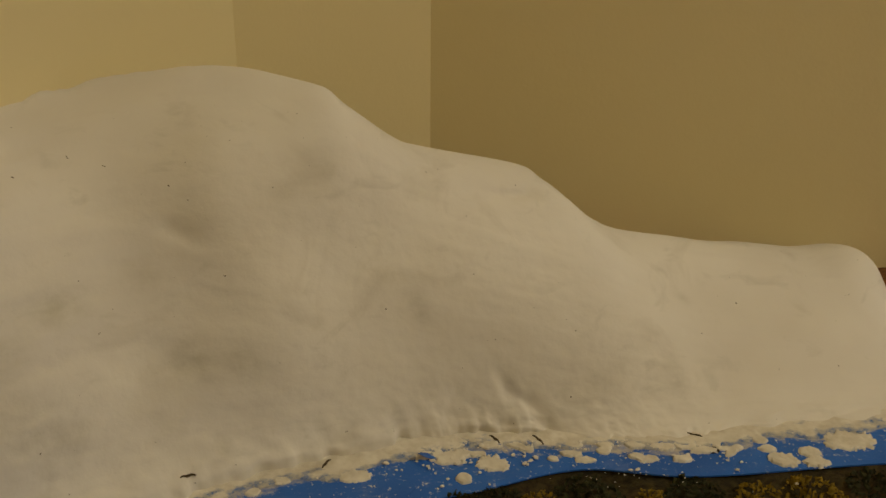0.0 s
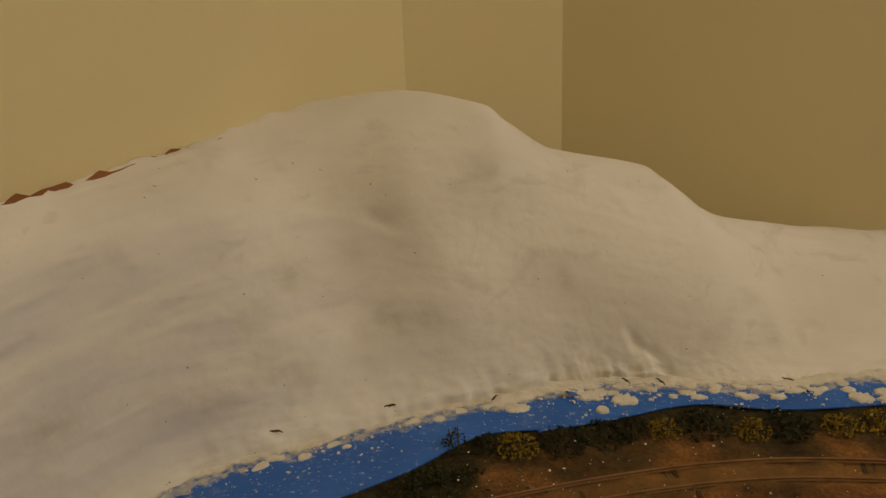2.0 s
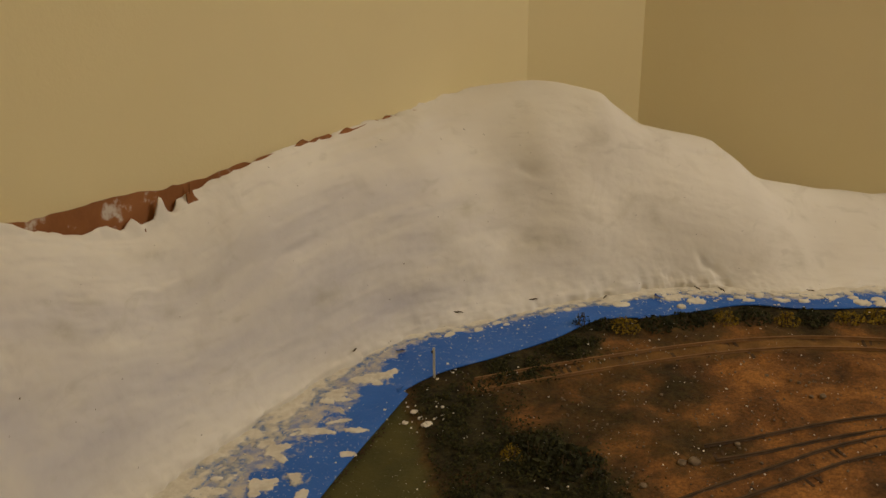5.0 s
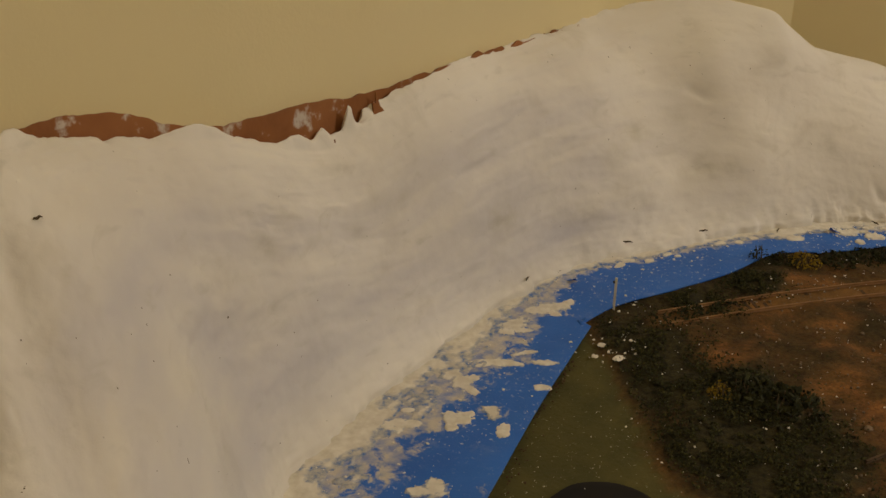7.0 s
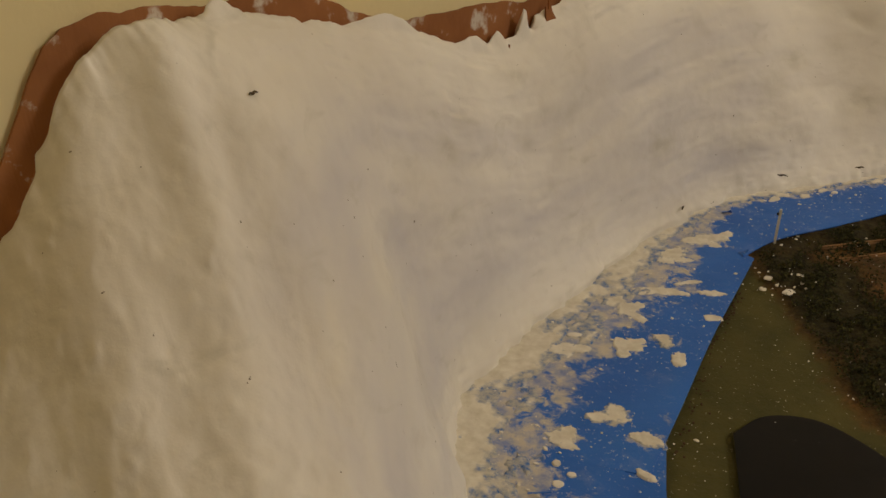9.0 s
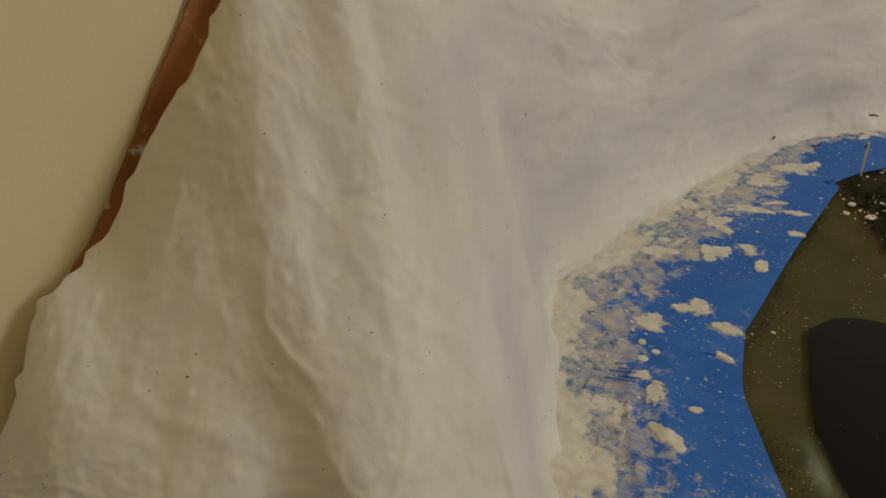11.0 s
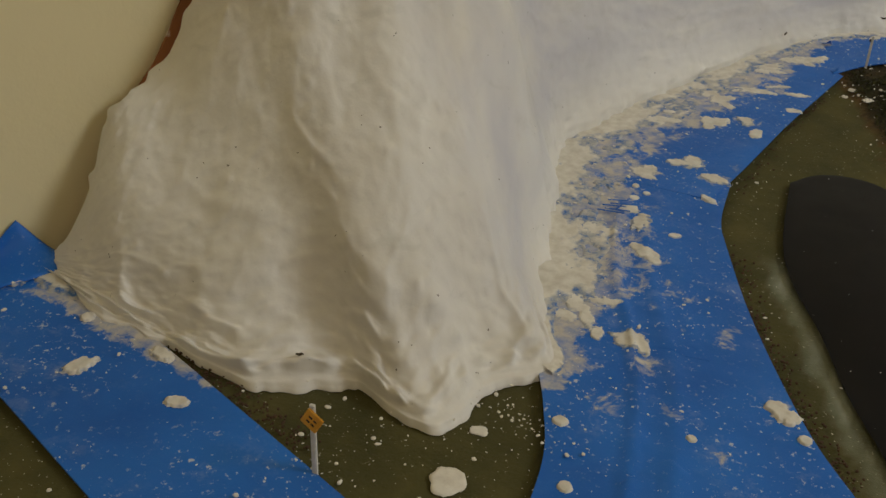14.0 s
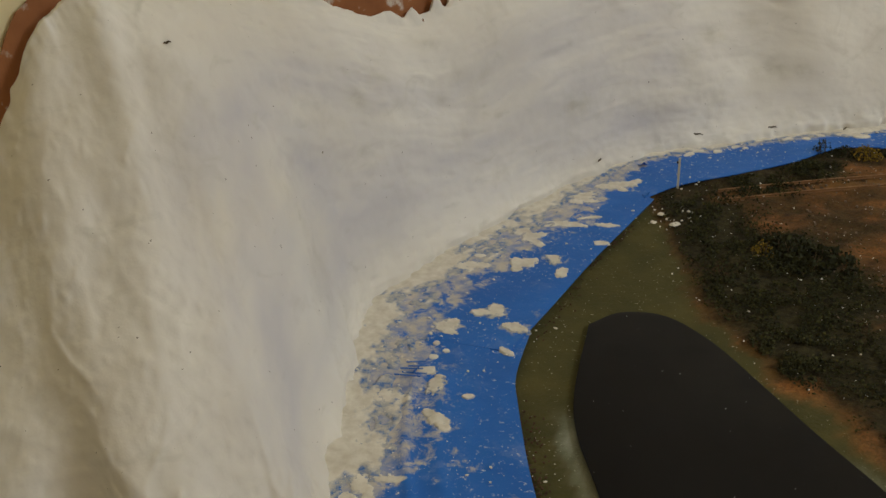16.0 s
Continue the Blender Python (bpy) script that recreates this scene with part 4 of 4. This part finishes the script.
# ---- foliage ----
def make_bush(x, y, r, tall, material, label, seed, count=60):
    rng = random.Random(seed)
    bush = tagged(new("bush"), label, "model bush", group="model bushes")
    bush.location = (x, y, 0.0005)
    verts, faces = [], []
    for k in range(count):
        a, d = rng.uniform(0, 2 * math.pi), math.sqrt(rng.random())
        h = rng.random() * (1 - d * d * 0.8)
        c = Vector((math.cos(a) * d * r, math.sin(a) * d * r, h * tall))
        s = r * rng.uniform(0.05, 0.14)
        o = len(verts)
        tri = [Vector((rng.gauss(0, 1), rng.gauss(0, 1), rng.gauss(0, 0.8))).normalized() * s * rng.uniform(0.6, 1.3) for _ in range(6)]
        verts += [c + q for q in tri]
        faces += [(o + a2, o + b2, o + c2) for a2, b2, c2 in ((0, 1, 2), (0, 2, 3), (0, 3, 4), (1, 2, 5), (2, 3, 5), (3, 4, 5), (0, 4, 1), (4, 1, 5))]
    mesh_object("foliage", verts, faces, material, bush, smooth=False)
    bm = bmesh.new()
    for k in range(4):
        a = rng.uniform(0, 6.28)
        bmesh.ops.create_cone(bm, segments=5, radius1=0.0006, radius2=0.0003, depth=tall * 0.9, matrix=Matrix.Translation((math.cos(a) * r * 0.25, math.sin(a) * r * 0.25, tall * 0.4)) @ Euler((rng.uniform(-0.4, 0.4), rng.uniform(-0.4, 0.4), 0)).to_matrix().to_4x4())
    part("stem", bm, TWIG, bush)
    return bush


for k, (x, y, r, tall, m) in enumerate([(-0.084, 0.391, 0.007, 0.014, 0), (-0.066, 0.396, 0.009, 0.006, 0), (-0.050, 0.396, 0.011, 0.008, 2), (-0.026, 0.405, 0.013, 0.005, 0), (-0.004, 0.414, 0.013, 0.005, 0),
                                        (0.012, 0.424, 0.010, 0.005, 0), (0.029, 0.422, 0.009, 0.008, 2), (0.050, 0.432, 0.014, 0.005, 0), (0.077, 0.429, 0.009, 0.008, 2), (0.097, 0.438, 0.013, 0.005, 0),
                                        (0.125, 0.440, 0.010, 0.007, 2), (0.15, 0.447, 0.012, 0.006, 2), (0.18, 0.455, 0.013, 0.006, 0), (-0.10, 0.215, 0.018, 0.010, 0), (-0.075, 0.20, 0.02, 0.010, 0),
                                        (-0.114, 0.203, 0.007, 0.012, 2)]):
    make_bush(x, y, r * 1.15, tall * 1.1, (FOAM_DARK, FOAM_OLIVE, FOAM_YELLOW)[m], ("dark green ground-foam bush", "olive ground-foam bush", "mustard yellow ground-foam bush")[m], 40 + k, 260 if r > 0.015 else 170)


def make_scrub():
    rng = random.Random(9)
    for name, material, label, count in (("scrub", FOAM_DARK, "dark green scatter foam scrub beside the pond", 9500), ("scrub", FOAM_OLIVE, "olive scatter foam scrub on brown earth", 5200)):
        verts, faces = [], []
        while len(verts) < count * 6:
            a, b, r = SCRUB[rng.randrange(len(SCRUB))]
            x, y = rng.gauss(a, r * 0.42), rng.gauss(b, r * 0.42)
            if from_edge(np.array((x, y)), SOIL_EDGE) < 0.003 or from_edge(np.array((x, y)), ARC_EDGE) > -0.003 or fbm((x, y, 2.2), 60, 3) < -0.12:
                continue
            s = rng.uniform(0.0004, 0.0013)
            c = Vector((x, y, 0.001 + rng.random() * 0.003))
            o = len(verts)
            verts += [c + Vector((rng.gauss(0, 1), rng.gauss(0, 1), rng.gauss(0, 0.7))).normalized() * s for _ in range(6)]
            faces += [(o + a2, o + b2, o + c2) for a2, b2, c2 in ((0, 1, 2), (0, 2, 3), (0, 3, 4), (1, 2, 5), (2, 3, 5), (3, 4, 5), (0, 4, 1), (4, 1, 5))]
        tagged(mesh_object(name, verts, faces, material, smooth=False), label, "scrub", kind="stuff")


make_scrub()


# dark ballast grains along the free edges of the tape
rnd_grain = random.Random(14)
grain_places = []
for keys, spread, count in (([(-0.223, -0.008), (-0.199, -0.067), (-0.166, -0.132), (-0.14, -0.17)], 0.005, 330), ([(-0.44, -0.206), (-0.39, -0.222), (-0.35, -0.234)], 0.006, 220), ([(-0.232, 0.06), (-0.219, 0.165), (-0.206, 0.225)], 0.003, 90)):
    line = curve_points(keys, 200)
    for k in range(count):
        p = line[rnd_grain.randrange(200)]
        r = rnd_grain.uniform(0.0003, 0.0007)
        grain_places.append((p[0] + abs(rnd_grain.gauss(0, spread)), p[1] + rnd_grain.gauss(0, spread * 0.7), 0.0002, r, 1.2, rnd_grain.uniform(0, 3), r))
scatter_blobs("ballast_grains", "dark brown ballast grains along the tape edges", grain_places, TIE, "ballast")


# ---- posts and sign ----
def make_post(x, y, tall, lean, label):
    post = tagged(new("trackside_post"), label, "post")
    post.matrix_basis = pose(x, y, 0.0, lean, 0, 0)
    part("pole", box_bm((0.0017, 0.0013, tall), 0.0002, (0, 0, tall / 2)), POST, post)
    part("lamp_cap", box_bm((0.0016, 0.0010, 0.0018), 0.0002, (-0.0012, 0, tall * 0.86)), INK, post, "small dark fitting near the top")
    return post


make_post(-0.184, 0.296, 0.025, 0, "thin white plastic trackside post at the tape edge")


def make_sign(x, y):
    sign = tagged(new("warning_sign"), "small yellow square warning sign on a pale post", "model sign")
    sign.matrix_basis = pose(x, y, 0.0, 0, 0, 0)
    part("post", box_bm((0.0022, 0.0016, 0.036), 0.0003, (0, 0, 0.018)), POST, sign)
    plate = part("plate", box_bm((0.0078, 0.0008, 0.0080), 0.0003), SIGN, sign, "yellow square plate")
    plate.matrix_basis = pose(0.0006, -0.0016, 0.0295, -8, 28, -8)
    for k, (dx, dz) in enumerate(((-0.0011, 0.0011), (0.0013, 0.0010), (-0.0011, -0.0012), (0.0012, -0.0012))):
        part("bar", box_bm((0.0016, 0.0002, 0.0007), 0, (dx, -0.0005, dz)), INK, plate)
    return sign


make_sign(-0.334, -0.249)


# ---- loose bits ----
def make_flap():
    """A loose end of tape that climbs the wall."""
    side = Vector((ALONG.y, -ALONG.x))
    foot = FOOT - ALONG * 0.012
    verts, n, m = [], 14, 14
    for i in range(n):
        for j in range(m):
            a, h = i / (n - 1), j / (m - 1)
            p = foot - ALONG * (0.048 * a + 0.010 * h) + side * (0.004 + 0.018 * (1 - h) ** 2 + 0.002 * math.sin(5 * a + 3 * h))
            verts.append((p.x, p.y, 0.003 + h * (0.002 + 0.021 * max(0.0, 1 - abs(a - 0.22) / (0.22 if a < 0.22 else 0.55)))))
    ob = mesh_object("tape_flap", verts, grid_faces(n, m), TAPE)
    ob.data.attributes.new("film", "FLOAT", "POINT").data.foreach_set("value", [0.25 - 0.3 * v[2] / 0.02 for v in verts])
    solid = ob.modifiers.new("thickness", "SOLIDIFY")
    solid.thickness = 0.0004
    return tagged(ob, "loose end of blue masking tape curling up the wall", "masking tape")


make_flap()


HILL_CO = np.array([tuple(v.co) for v in hill.data.vertices])


def surface_z(x, y):
    """The height of the plaster over a place of the plan."""
    d = np.hypot(HILL_CO[:, 0] - x, HILL_CO[:, 1] - y)
    near = HILL_CO[d < max(0.0022, d.min() * 1.1)]
    return float(near[:, 2].max())


def make_dark_sliver(x, y, z, length, turn, bend, thick=0.0006):
    """A small dark sliver: a fibre stuck in the plaster, or the shade of a pit."""
    verts, n = [], 9
    for i in range(n):
        f = i / (n - 1) - 0.5
        c = Vector((f * length, bend * length * (0.25 - f * f), 0.0003 * math.sin(i * 1.3)))
        r = thick * (1 - 1.3 * abs(f)) + 0.0001
        for k in range(6):
            a = k * math.pi / 3
            verts.append(c + Vector((0, math.cos(a) * r, math.sin(a) * r)))
    faces = [(i * 6 + k, i * 6 + (k + 1) % 6, (i + 1) * 6 + (k + 1) % 6, (i + 1) * 6 + k) for i in range(n - 1) for k in range(6)] + [tuple(range(6))[::-1], tuple(range((n - 1) * 6, n * 6))]
    ob = mesh_object("twig", verts, faces, TWIG)
    ob.matrix_basis = pose(x, y, z, 0, 0, turn)
    return tagged(ob, "tiny dark twig in the plaster, or dark sliver for a shaded pit", "twig", group="twigs in the plaster")


for x, y, z, length, turn, bend in [(-0.335, 0.066, 0.0085, 0.009, -35, 0.5), (0.026, 0.463, 0.012, 0.008, -50, 0.4), (0.006, 0.458, 0.011, 0.007, -45, 0.4), (-0.068, 0.433, 0.010, 0.007, 70, 0.4),
                                    (0.063, 0.470, 0.009, 0.004, 30, 0.2), (-0.245, 0.301, 0.010, 0.006, 80, 0.3), (-0.181, 0.374, 0.011, 0.009, 10, 0.9), (0.10, 0.483, 0.012, 0.009, -15, 0.3),
                                    # Some, as at (-0.405, -0.014), are dark slivers standing in for shaded pits.
                                    (-0.405, -0.014, 0, 0.004, 60, 0.6), (-0.37, -0.199, 0, 0.0035, 30, 0.1), (-0.125, 0.412, 0, 0.007, 25, 0.5)]:
    make_dark_sliver(x, y, surface_z(x, y), length, turn, bend * 0.7)


def make_stone(x, y, r, seed):
    rng = random.Random(seed)
    bm = bmesh.new()
    bmesh.ops.create_icosphere(bm, subdivisions=2, radius=r)
    for v in bm.verts:
        v.co *= 1 + 0.35 * noise.noise(v.co / r * 1.3 + Vector((seed, 0, 0)))
        v.co.z *= 0.6
    ob = part("stone", bm, STONE)
    ob.matrix_basis = pose(x, y, 0.001, 0, 0, rng.uniform(0, 360))
    return tagged(ob, "small grey-brown stone on the bare earth", "stone", group="stones on the earth")


for k, (x, y, r) in enumerate([(0.092, 0.318, 0.0026), (0.084, 0.316, 0.0017), (0.002, 0.222, 0.0042), (-0.006, 0.219, 0.003), (0.030, 0.247, 0.002), (-0.03, 0.19, 0.0026), (0.055, 0.34, 0.0016), (-0.02, 0.30, 0.0014)]):
    make_stone(x, y, r, 70 + k)
for k, (x, y, r) in enumerate([(-0.188, 0.246, 3.2), (-0.176, 0.233, 3.6), (-0.192, 0.232, 1.8), (-0.184, 0.256, 1.6), (-0.168, 0.246, 1.4), (-0.183, 0.239, 1.3), (-0.170, 0.256, 1.2)]):
    v, f = blob(0, 0, 0, r * 0.0008, 1.2, k, 0.0007, 90 + k, 24)
    ob = mesh_object("plaster_splat", v, f, CRUMB)
    ob.location = (x, y, 0.0012)
    tagged(ob, "dried white plaster splat on the brown earth", "plaster splat", group="plaster splats")


def make_scratches():
    """Strokes scratched through the plaster film to the blue tape."""
    for k in range(6):
        x, y = -0.289 + 0.003 * (k % 2), -0.002 + 0.0035 * k - (0.01 if k == 5 else 0)
        bm = box_bm((0.015 - 0.001 * k, 0.0011, 0.0003))
        for v in bm.verts:
            v.co.y *= 1 - 0.5 * (v.co.x > 0)
        ob = part("scratch", bm, TAPE)
        ob.matrix_basis = pose(x, y, 0.0047, 0, 0, 8 + 3 * k if k < 5 else 80)
        tagged(ob, "blue tape showing where the plaster film is scratched", "scratch", group="scratches in the plaster")


make_scratches()


def make_tab(x, y, z, wide, tall, turn, tilt):
    """A torn tab of cardboard that stands out of the plaster edge."""
    bm = bmesh.new()
    outline = [(-0.5, 0), (0.5, 0), (0.42, 0.45), (0.2, 0.62), (0.1, 1.0), (-0.1, 0.7), (-0.3, 0.8), (-0.46, 0.4)]
    front = [bm.verts.new((a * wide, 0, b * tall)) for a, b in outline]
    rear = [bm.verts.new((a * wide, 0.0012, b * tall)) for a, b in outline]
    bm.faces.new(front)
    bm.faces.new(rear[::-1])
    for i in range(len(outline)):
        j = (i + 1) % len(outline)
        bm.faces.new([front[i], rear[i], rear[j], front[j]])
    bmesh.ops.recalc_face_normals(bm, faces=bm.faces[:])
    ob = part("cardboard_tab", bm, CARD)
    ob.matrix_basis = pose(x, y, z, tilt, 0, turn)
    return tagged(ob, "torn brown cardboard tab sticking out of the plaster", "cardboard", group="torn cardboard tabs")


for row in [(-0.332, 0.243, 0.140, 0.010, 0.022, 60, -15), (-0.345, 0.222, 0.136, 0.007, 0.014, 75, -25), (-0.352, 0.206, 0.134, 0.006, 0.011, 55, 10)]:
    make_tab(*row)


def make_tape_curl(x, y, size, turn):
    """A small torn corner of tape that has lifted and folded over."""
    verts, n = [], 9
    for i in range(n):
        for j in range(n):
            a, b = i / (n - 1), j / (n - 1)
            w = (1 - 0.85 * a) * (b - 0.5)
            verts.append((w * size, a * size * 0.8, 0.0002 + size * 0.5 * a * a - 0.1 * size * abs(w)))
    ob = mesh_object("tape_curl", verts, grid_faces(n, n), TAPE)
    ob.data.attributes.new("film", "FLOAT", "POINT").data.foreach_set("value", [0.2] * len(verts))
    solid = ob.modifiers.new("thickness", "SOLIDIFY")
    solid.thickness = 0.0003
    ob.matrix_basis = pose(x, y, 0.0034, 0, 0, turn)
    return tagged(ob, "lifted torn corner of blue masking tape", "masking tape", group="lifted tape corners")


for row in [(-0.216, 0.326, 0.008, 200), (-0.024, 0.452, 0.009, 150), (-0.205, 0.268, 0.006, 300)]:
    make_tape_curl(*row)
